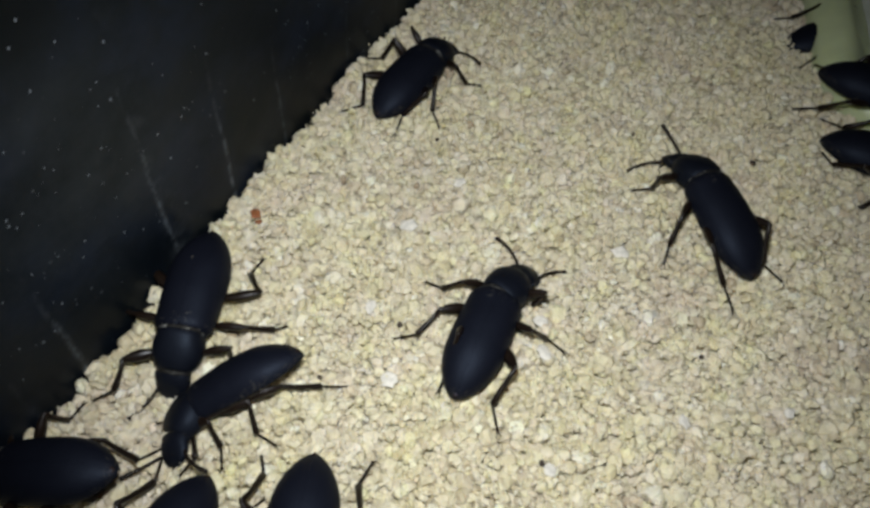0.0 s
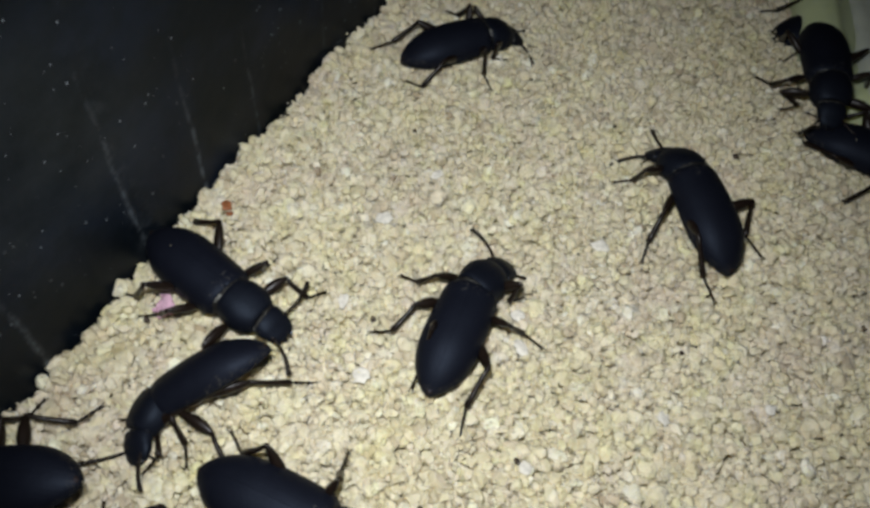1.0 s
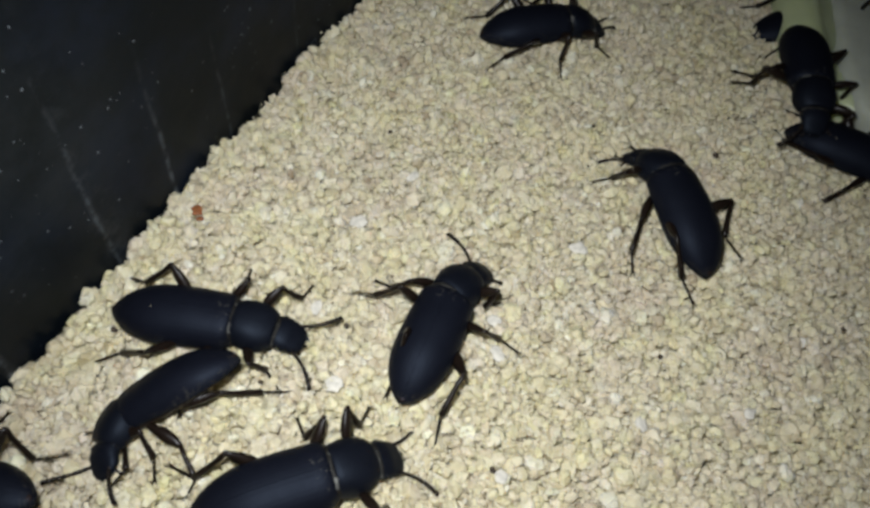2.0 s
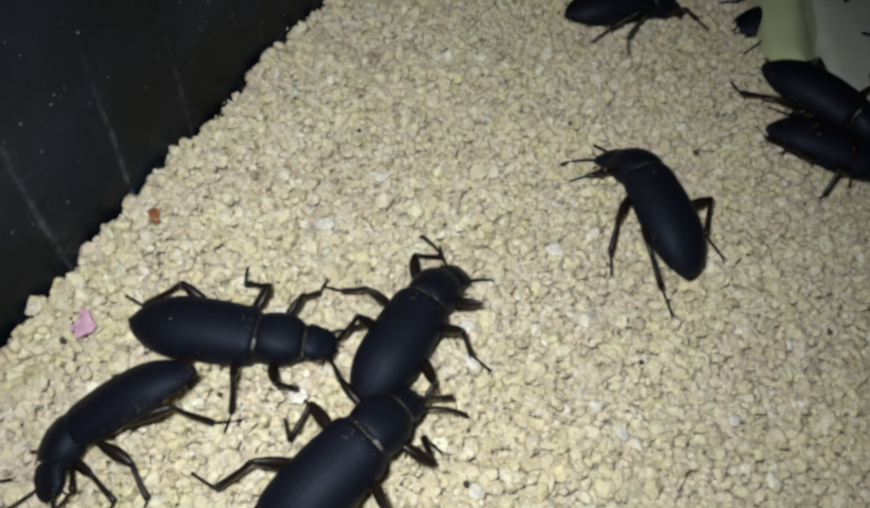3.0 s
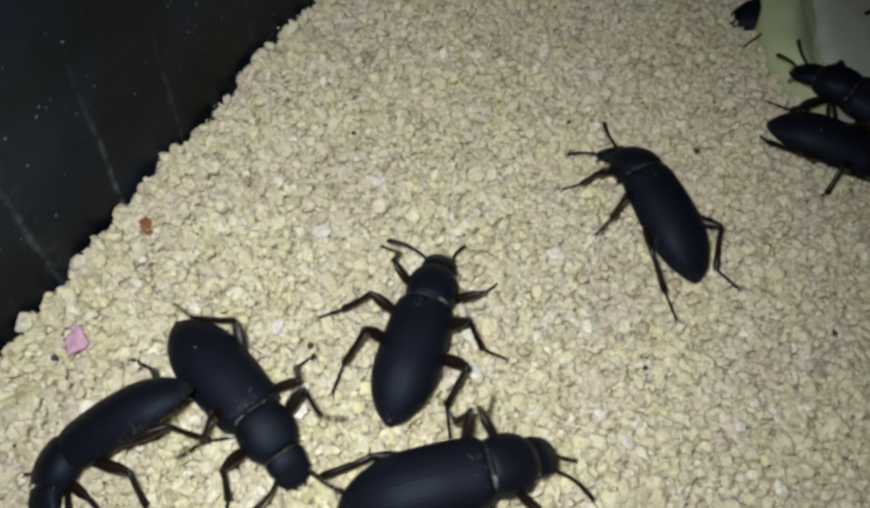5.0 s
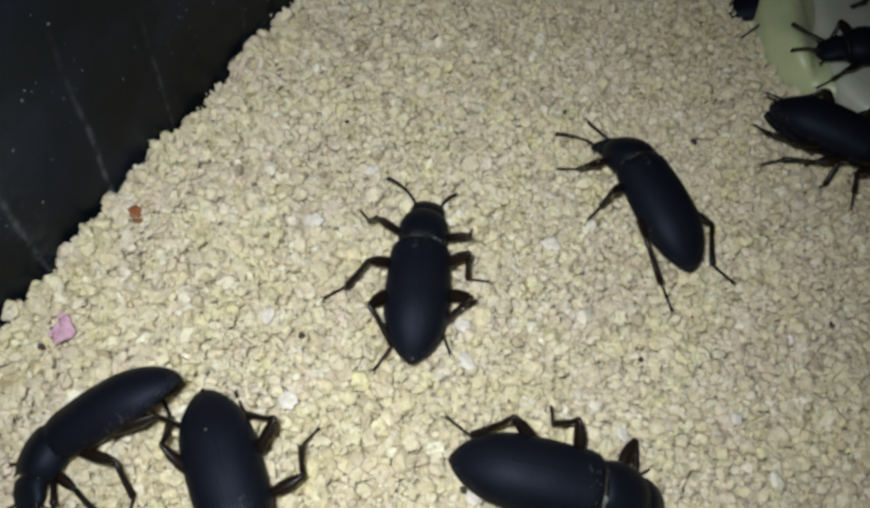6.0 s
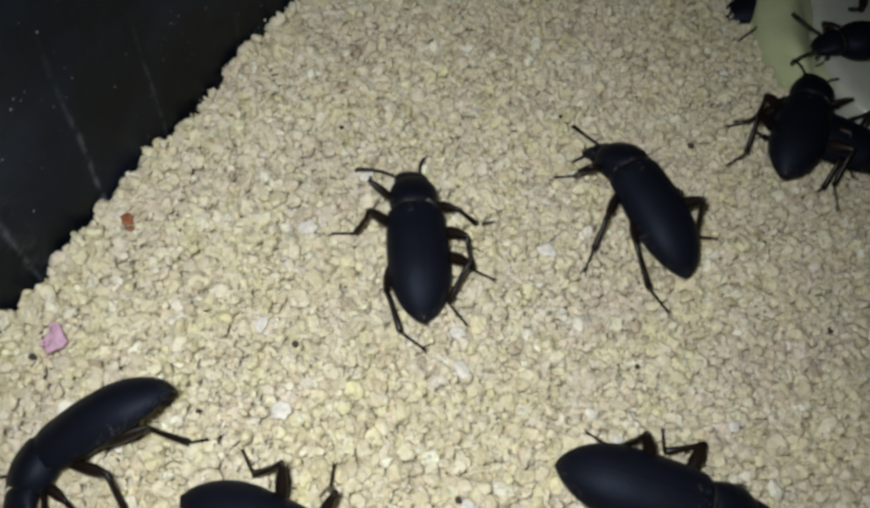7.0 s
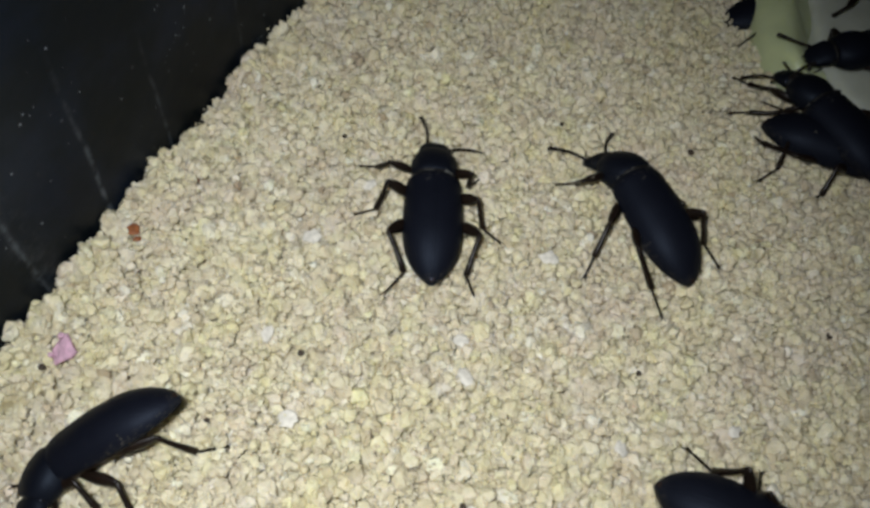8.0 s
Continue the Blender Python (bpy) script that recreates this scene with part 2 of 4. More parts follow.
# ------------------------------------------------------------------ the beetle's parts, in millimetres: forward is +y
LEN_F, LEN_T, LEN_S = (6.0, 6.3, 7.3), (4.9, 5.6, 7.0), (3.6, 3.9, 4.6)
COXA = ((2.6, 7.8, 2.1), (3.2, 2.6, 2.0), (3.2, -2.0, 2.0))
REST = ((8.6, 13.0), (12.8, 0.2), (8.2, -14.8))
NECK, NAPE, HINGE = Vector((0, 5.3, 3.7)), Vector((0, 6.2, 0.25)), Vector((0, 0, 2.4))


def half_width(s):
    front = 4.62 + 0.30 * smoothstep(0.0, 0.4, s)
    if s > 0.5:
        front = 4.92 * (1 - ((s - 0.5) / 0.5) ** 2.25) ** 0.68 if s < 1 else 0.0
    return max(0.15, front * (0.80 + 0.20 * smoothstep(0, 0.06, s)))


def elytron_mesh(side):
    bm = bmesh.new()
    rings = []
    for i in range(25):
        s = i / 24
        s = s if i < 18 else 0.75 + 0.25 * math.sin((s - 0.75) / 0.25 * math.pi / 2)
        y, w = 5.3 - 19.5 * s, half_width(s)
        edge = 3.5 - 1.0 * s
        h = (3.6 + 0.7 * smoothstep(0, 0.4, s)) * (0.86 + 0.14 * smoothstep(0, 0.06, s)) * (1 if s < 0.5 else max(0.07, (1 - ((s - 0.5) / 0.5) ** 2.2) ** 0.8))
        pts = []
        for k in range(13):
            a = math.pi / 2 * k / 12
            x = max(0.012, w * math.sin(a) ** 0.95)
            z = edge + h * math.cos(a) ** 0.9 - (0.01 if k == 0 else 0)
            pts.append((side * x, y, z))
        pts += [(side * w * 0.985, y, edge - 0.45), (side * w * 0.86, y, edge - 0.75), (side * w * 0.5, y, edge - 0.4), (side * 0.012, y, edge)]
        rings.append(pts)
    rows = loft(bm, rings)
    for a, b in zip(rows, rows[1:]):
        for k in (0, 16):
            e = bm.edges.get((a[k], b[k]))
            e.smooth = False
    return mesh_of("elytron", bm, ELYTRA)


def abdomen_mesh():
    bm = bmesh.new()
    rings = []
    for i in range(18):
        s = i / 17
        y = 6.0 - 20.1 * s
        w = max(0.15, half_width(min(1, max(0.0, s * 1.02 - 0.02))) * 0.9)
        d = 1.75 * (1 - s ** 4) + 0.25
        d *= 1 - 0.09 * (i % 3 == 1)
        rings.append(ring_y(y, w, 0.7, d, 3.1 - 0.5 * s, 14))
    loft(bm, rings)
    return mesh_of("abdomen", bm, BELLY)


def collar_mesh():
    bm = bmesh.new()
    r = random.Random(4)
    rings = []
    for y, w, t in ((4.4, 3.1, 2.6), (4.95, 3.6, 3.04), (5.2, 3.7, 3.16), (5.45, 3.6, 3.08), (5.9, 3.2, 2.6)):
        rings.append([(x * k, yy + r.uniform(-0.13, 0.13), 3.7 + (z - 3.7) * k) for (x, yy, z), k in ((p, 1 + r.uniform(-0.045, 0.025)) for p in ring_y(y, w, t, 2.0, 3.7, 30))])
    loft(bm, rings)
    return mesh_of("collar", bm, COLLAR)


def pronotum_mesh():
    bm = bmesh.new()
    rings = []
    for y, w, t, b in ((0.25, 2.9, 2.6, 1.6), (0.0, 3.45, 3.02, 1.9), (0.15, 3.62, 3.2, 2.0), (0.9, 3.98, 3.36, 2.05), (2.2, 4.3, 3.42, 2.1),
                       (3.4, 4.3, 3.25, 2.05), (4.4, 3.98, 2.95, 1.9), (5.2, 3.4, 2.6, 1.7), (5.6, 3.0, 2.35, 1.55), (5.72, 2.75, 2.1, 1.4), (5.45, 2.2, 1.7, 1.1)):
        rings.append(ring_y(y * 1.14, w * 0.93, t, b, 0.0, 26, 2.45))
    loft(bm, rings)
    return mesh_of("pronotum", bm, SHELL)


def head_mesh():
    bm = bmesh.new()
    rings = []
    for y, w, t, b, z in ((-0.3, 1.6, 1.3, 1.1, 0), (0.3, 2.0, 1.6, 1.3, 0), (1.0, 2.15, 1.65, 1.3, -0.05), (1.8, 2.2, 1.6, 1.25, -0.1), (2.5, 2.0, 1.4, 1.15, -0.2),
                          (2.8, 2.05, 1.25, 1.05, -0.3), (3.6, 1.85, 1.0, 0.9, -0.45), (4.3, 1.4, 0.7, 0.65, -0.6), (4.6, 0.9, 0.4, 0.4, -0.7)):
        rings.append(ring_y(y * 1.1, w * 1.28, t, b, z, 16, 2.3))
    loft(bm, rings)
    return mesh_of("head", bm, SHELL)


def nape_mesh():
    """A ring of wrinkled pale skin where the head leaves the neck shield."""
    bm = bmesh.new()
    r = random.Random(9)
    rings = []
    for y, w, t in ((0.1, 2.35, 1.5), (0.3, 2.66, 1.70), (0.55, 2.72, 1.74), (0.75, 2.6, 1.6)):
        rings.append([(x * k, yy + r.uniform(-0.08, 0.08), z * k) for (x, yy, z), k in ((p, 1 + r.uniform(-0.04, 0.01)) for p in ring_y(y, w, t, 1.2, 0.0, 22))])
    loft(bm, rings)
    return mesh_of("nape_skin", bm, COLLAR)


def eye_mesh():
    bm = bmesh.new()
    bmesh.ops.create_uvsphere(bm, u_segments=12, v_segments=8, radius=0.62 * MM)
    for v in bm.verts:
        v.co.x *= 0.55
        v.co.y *= 0.8
    return mesh_of("eye", bm, EYE)


def mandible_mesh(side):
    bm = bmesh.new()
    loft(bm, [[(side * (x + r * math.cos(a)), y, z + 0.8 * r * math.sin(a)) for a in (0, 1.05, 2.09, 3.14, 4.19, 5.24)]
              for x, y, z, r in ((0.75, 0.0, 0, 0.34), (0.85, 0.5, 0, 0.30), (0.6, 0.95, 0, 0.2), (0.2, 1.15, 0, 0.07))])
    return mesh_of("mandible", bm, EYE)


def palp_mesh():
    bm = bmesh.new()
    tube_x(bm, [(0, 0.16, 0, 0), (0.5, 0.2, -0.1, 0), (0.55, 0.14, -0.1, 0), (1.1, 0.2, -0.3, 0), (1.15, 0.15, -0.3, 0), (1.7, 0.3, -0.55, 0), (1.8, 0.1, -0.6, 0)], 6)
    return mesh_of("palp", bm, LEG)


def antenna_mesh(side):
    """Eleven bead-like joints along +x, swelling a little to the tip, in a slight bow."""
    bm = bmesh.new()
    st = []
    x = 0.0
    for k in range(11):
        step = (0.8, 0.4, 0.95)[k] if k < 3 else 0.68
        r = 0.31 if k < 6 else 0.31 + 0.03 * (k - 5)
        for f, g in ((0.0, 0.6), (0.25, 0.85), (0.7, 1.0), (0.95, 0.75)):
            xx = x + step * f
            st.append((xx, r * g, side * 0.65 * math.sin(xx / 7.6 * math.pi), 1.6 * (xx / 7.6) ** 2))
        x += step
    st.append((x + 0.05, 0.08, st[-1][2], st[-1][3]))
    tube_x(bm, st, 7)
    return mesh_of("antenna", bm, LEG)


def femur_mesh(i):
    bm = bmesh.new()
    l = LEN_F[i]
    tube_x(bm, [(-0.5, 0.35, 0, 0), (-0.2, 0.5, 0, 0), (0.5, 0.42, 0, 0), (0.22 * l, 0.70, 0.05, 0), (0.5 * l, 1.0, 0.10, 0), (0.75 * l, 0.90, 0.06, 0), (0.93 * l, 0.56, 0, 0), (l, 0.42, 0, 0), (l + 0.2, 0.2, 0, 0)], 9, 0.72)
    return mesh_of("leg", bm, LEG)


def tibia_mesh(i):
    bm = bmesh.new()
    l = LEN_T[i]
    tube_x(bm, [(-0.15, 0.2, 0, 0), (0.1, 0.40, 0, 0), (0.3 * l, 0.37, -0.14, 0), (0.7 * l, 0.46, -0.08, 0), (0.95 * l, 0.56, 0, 0), (l + 0.05, 0.3, 0, 0)], 8)
    for sgn in (-1, 1):
        tube_x(bm, [(0.95 * l, 0.1, -0.25, 0.25 * sgn), (l + 0.45, 0.02, -0.42, 0.42 * sgn)], 5)
    return mesh_of("tibia", bm, LEG)


def tarsus_mesh(i):
    bm = bmesh.new()
    l = LEN_S[i]
    st = []
    cuts = (0, 0.24, 0.42, 0.56, 0.68, 0.97)
    for a, b in zip(cuts, cuts[1:]):
        st += [(a * l + 0.02, 0.17, 0, 0), (b * l - 0.12, 0.28, 0, 0), (b * l - 0.02, 0.2, 0, 0)]
    tube_x(bm, st, 6)
    for sgn in (-1, 1):
        tube_x(bm, [(0.94 * l, 0.1, 0, 0.08 * sgn), (1.04 * l, 0.08, 0.02, 0.3 * sgn), (1.14 * l, 0.02, -0.18, 0.42 * sgn)], 5)
    return mesh_of("tarsus", bm, LEG)


BEETLE = {
    "elytron": (elytron_mesh(-1), elytron_mesh(1)), "abdomen": abdomen_mesh(), "collar": collar_mesh(), "pronotum": pronotum_mesh(), "head": head_mesh(), "nape_skin": nape_mesh(),
    "eye": eye_mesh(), "mandible": (mandible_mesh(-1), mandible_mesh(1)), "palp": palp_mesh(), "antenna": (antenna_mesh(-1), antenna_mesh(1)),
    "leg": [femur_mesh(i) for i in range(3)], "tibia": [tibia_mesh(i) for i in range(3)], "tarsus": [tarsus_mesh(i) for i in range(3)],
}


def frame_of(origin, ahead, up):
    """A pose whose x axis runs along ahead and whose z axis leans towards up."""
    x = ahead.normalized()
    z = (up - x * up.dot(x)).normalized()
    y = z.cross(x)
    m = Matrix((x, y, z)).transposed().to_4x4()
    m.translation = origin
    return m


def leg_pose(i, side, foot, along, up, sway):
    """Leg, tibia and tarsus for one foot tip (millimetres, in the beetle's space): along runs from the foot tip back over
    the tarsus, sway turns the knee about the line from hip to ankle."""
    hip = Vector((COXA[i][0] * side, COXA[i][1], COXA[i][2]))
    lf, lt, ls = LEN_F[i], LEN_T[i], LEN_S[i]
    ankle = foot + along * ls * 0.951 + up * ls * 0.309
    d = ankle - hip
    far = min(max(d.length, abs(lf - lt) + 0.6), (lf + lt) * 0.985)
    u = d.normalized()
    ankle = hip + u * far
    a = (lf * lf - lt * lt + far * far) / (2 * far)
    h = math.sqrt(max(0.0, lf * lf - a * a))
    n = (up - u * up.dot(u)).normalized()
    n = n * math.cos(radians(sway)) + u.cross(n) * math.sin(radians(sway))
    knee = hip + u * a + n * h
    m1 = frame_of(hip, knee - hip, n)
    m2 = frame_of(knee, ankle - knee, n)
    m3 = frame_of(ankle, foot - ankle, up)
    inv = m1.inverted()
    return [scaled(m) for m in (m1, inv @ m2, inv @ m3)]


def scaled(m):
    m = m.copy()
    m.translation = m.translation * MM
    return m


class Beetle:
    """One beetle: an empty on the bedding with its body parts, six jointed legs and two feelers."""

    def __init__(self, label):
        self.ob = tagged(new("beetle"), label, "beetle", "black beetles on the bedding")
        self.ob.empty_display_size = 0.005
        b = BEETLE
        for k in (0, 1):
            part("elytron", b["elytron"][k], None, self.ob, "satin black wing case")
        part("abdomen", b["abdomen"], None, self.ob)
        part("collar", b["collar"], None, self.ob, "pale skin of the joint behind the neck shield")
        self.pronotum = part("pronotum", b["pronotum"], None, self.ob)
        self.head = part("head", b["head"], None, self.ob)
        part("nape_skin", b["nape_skin"], None, self.head, "pale wrinkled skin behind the head")
        self.feelers = []
        for k, side in enumerate((-1, 1)):
            part("eye", b["eye"], None, self.head).location = Vector((side * 2.5, 1.25, 0.25)) * MM
            part("mandible", b["mandible"][k], None, self.head).location = Vector((0, 4.5, -0.75)) * MM
            palp = part("palp", b["palp"], None, self.head)
            palp.location, palp.rotation_euler = Vector((side * 0.8, 3.6, -1.0)) * MM, (0, 0.3, radians(90 - side * 38))
            self.feelers.append(part("antenna", b["antenna"][k], None, self.head))
        self.legs = []
        for i in range(3):
            for side in (-1, 1):
                leg = part("leg", b["leg"][i], None, self.ob)
                self.legs.append((i, side, leg, part("tibia", b["tibia"][i], None, leg), part("tarsus", b["tarsus"][i], None, leg)))


def spline(rows, t):
    """Smooth values between rows (t, a, b, ...), flat past the ends."""
    if t <= rows[0][0]:
        return list(rows[0][1:])
    if t >= rows[-1][0]:
        return list(rows[-1][1:])
    k = max(i for i in range(len(rows)) if rows[i][0] <= t)
    r0, r1 = rows[k], rows[k + 1]
    h = r1[0] - r0[0]
    u = (t - r0[0]) / h
    out = []
    for c in range(1, len(r0)):
        d = (r1[c] - r0[c]) / h
        slopes = []
        for a, b, e in ((k - 1, k, k + 1), (k, k + 1, k + 2)):
            if a < 0 or e >= len(rows):
                slopes.append(d)
                continue
            s0 = (rows[b][c] - rows[a][c]) / (rows[b][0] - rows[a][0])
            s1 = (rows[e][c] - rows[b][c]) / (rows[e][0] - rows[b][0])
            slopes.append(0.0 if s0 * s1 <= 0 else 2 * s0 * s1 / (s0 + s1))
        u2, u3 = u * u, u * u * u
        out.append((2 * u3 - 3 * u2 + 1) * r0[c] + (u3 - 2 * u2 + u) * h * slopes[0] + (3 * u2 - 2 * u3) * r1[c] + (u3 - u2) * h * slopes[1])
    return out


DT = 0.1
LEG_NAMES = ("L1", "R1", "L2", "R2", "L3", "R3")
SWAY = (-25, 25, 15, -12, 35, -35)


def turn_to(a, b, f):
    """From angle a to angle b, the short way round."""
    return a + ((b - a + 180) % 360 - 180) * f


def footholds(n, given, body, size, rows):
    """All the places where one leg stands: the given ones, and steps between them while the body moves on.
    Each: t, x, y (mm), the way back along the tarsus and the knee's sway (degrees)."""
    i, side = n // 2, (-1, 1)[n % 2]

    def usual(t):
        m = body(t)
        p = m @ Vector((side * REST[i][0] * size, REST[i][1] * size, 0))
        hip = m @ Vector((side * COXA[i][0] * size, COXA[i][1] * size, 0))
        return (t, p.x, p.y, math.degrees(math.atan2(hip.y - p.y, hip.x - p.x)), SWAY[n])

    def apart(t, u):
        a, b = spline(rows, t), spline(rows, u)
        return math.hypot(a[0] - b[0], a[1] - b[1]) + 0.08 * abs(a[2] - b[2])

    def carried(r, t):
        """Foothold r as the body at t would hold it."""
        p = body(t) @ body(r[0]).inverted() @ Vector((r[1], r[2], 0))
        return p.x, p.y, r[3] + spline(rows, t)[2] - spline(rows, r[0])[2]

    out = [g for g in given if g[0] <= 0.0] or [usual(0.0)]
    for k in range(1, 21):
        t = 0.4 * k
        last = out[-1]
        out += [g for g in given if last[0] < g[0] <= t]
        last = out[-1]
        if t - last[0] < 0.3 or any(abs(g[0] - t) < 0.3 for g in given) or apart(last[0], t) < 3.5:
            continue
        ahead = [g for g in given if g[0] > t and g[0] - last[0] < 1.7]
        if ahead and any(abs(g[0] - last[0]) < 0.9 for g in given):
            f = (t - last[0]) / (ahead[0][0] - last[0])
            (x0, y0, a0), (x1, y1, a1) = carried(last, t), carried(ahead[0], t)
            out.append((t, x0 + (x1 - x0) * f, y0 + (y1 - y0) * f, turn_to(a0, a1, f), last[4] + (ahead[0][4] - last[4]) * f))
        else:
            out.append(usual(t))
    return out


def foot_at(steps, t, early):
    """Foot tip, tarsus direction and sway at t: planted, then swung over to the next hold."""
    if t <= steps[0][0] or len(steps) == 1:
        r = steps[0]
        return r[1], r[2], 0.0, r[3], r[4]
    if t >= steps[-1][0]:
        r = steps[-1]
        return r[1], r[2], 0.0, r[3], r[4]
    k = max(j for j in range(len(steps)) if steps[j][0] <= t)
    a, b = steps[k], steps[k + 1]
    gap, far = b[0] - a[0], math.hypot(b[1] - a[1], b[2] - a[2])
    span = min(0.3, gap * 0.6) if far > 0.8 else gap
    start = a[0] + (gap - span) * (0.25 if early else 0.85)
    f = smoothstep(start, start + span, t)
    return a[1] + (b[1] - a[1]) * f, a[2] + (b[2] - a[2]) * f, min(1.8, 0.25 * far) * math.sin(math.pi * f), turn_to(a[3], b[3], f), a[4] + (b[4] - a[4]) * f


def animate(beetle, rows, neck=((0, -6, 0),), feelers=((0, 40, 8, 40, 8),), nod=0.35, wave=7.0, seed=1, size=1.0, **legs):
    """Keys a beetle. rows: t, x, y (mm), heading, height (mm), pitch, roll. neck: t, pitch, turn of the fore body.
    feelers: t, left turn and lift, right turn and lift. L1 to R3: where that leg stands: t, x, y (mm), tarsus, sway."""
    rnd = random.Random(seed)
    beetle.ob.scale = (size,) * 3
    rows = [tuple(r) + (0, 0, 0)[len(r) - 4:] for r in rows]
    still = all(r[1:] == rows[0][1:] for r in rows)
    times = [round(k * DT, 3) for k in range(81)]

    def body(t):
        x, y, hd, z, pitch, roll = spline(rows, t)
        return pose(x, y, z, pitch, roll, hd)

    walk(beetle.ob, [(t, scaled(body(t))) for t in ((0.0, 8.0) if still else times)])
    # fore body
    p_rows, h_rows = [], []
    for t in (times[::2] if len(neck) > 1 else (0.0, 8.0)):
        pitch, turn = spline(neck, t)
        p = Matrix.Translation(NECK + HINGE) @ pose(0, 0, 0, pitch, 0, turn) @ Matrix.Translation(-HINGE)
        h = p @ Matrix.Translation(NAPE) @ pose(0, 0, 0, pitch * nod - 3, 0, turn * 0.6)
        p_rows.append((t, scaled(p)))
        h_rows.append((t, scaled(h)))
    walk(beetle.pronotum, p_rows)
    walk(beetle.head, h_rows)
    # feelers
    ph = [rnd.uniform(0, 6.28) for _ in range(8)]
    for k, side in enumerate((-1, 1)):
        out = []
        for t in times[::2]:
            v = spline(feelers, t)
            yaw, lift = v[2 * k], v[2 * k + 1]
            yaw += wave * (math.sin(t * 3.1 + ph[k]) + 0.6 * math.sin(t * 5.3 + ph[k + 2]))
            lift += wave * 0.8 * (math.sin(t * 2.7 + ph[k + 4]) + 0.5 * math.sin(t * 6.1 + ph[k + 6]))
            m = Matrix.Translation((side * 1.7, 2.5, -0.2)) @ pose(0, 0, 0, 0, 0, 90 - side * yaw) @ pose(0, 0, 0, 0, -lift, 0) @ pose(0, 0, 0, -90, 0, 0)
            out.append((t, scaled(m)))
        walk(beetle.feelers[k], out)
    # legs
    for n, name in enumerate(LEG_NAMES):
        i, side = beetle.legs[n][:2]
        steps = footholds(n, [tuple(r) for r in legs.get(name, ())], body, size, rows)
        track = []
        for t in ((0.0, 8.0) if still and len(steps) == 1 else times):
            x, y, lift, back, sway = foot_at(steps, t, (n // 2 + n % 2) % 2)
            m = body(t)
            inv = m.inverted()
            up = (inv.to_3x3() @ Vector((0, 0, 1))).normalized()
            along = (inv.to_3x3() @ Vector((math.cos(radians(back)), math.sin(radians(back)), 0))).normalized()
            ground = 0.3 + 0.8 * max(0.0, m.translation.z - 2.4)
            track.append((t, leg_pose(i, side, (inv @ Vector((x, y, ground + lift))) / size, along, up, sway)))
        for k, ob in enumerate(beetle.legs[n][2:]):
            walk(ob, [(t, ms[k]) for t, ms in track])


# ------------------------------------------------------------------ the bin
def wall_x(y):
    """Where the black side wall meets the bedding (mm)."""
    return -50.7 + 0.295 * y + 0.0022 * max(0.0, y - 25) ** 2


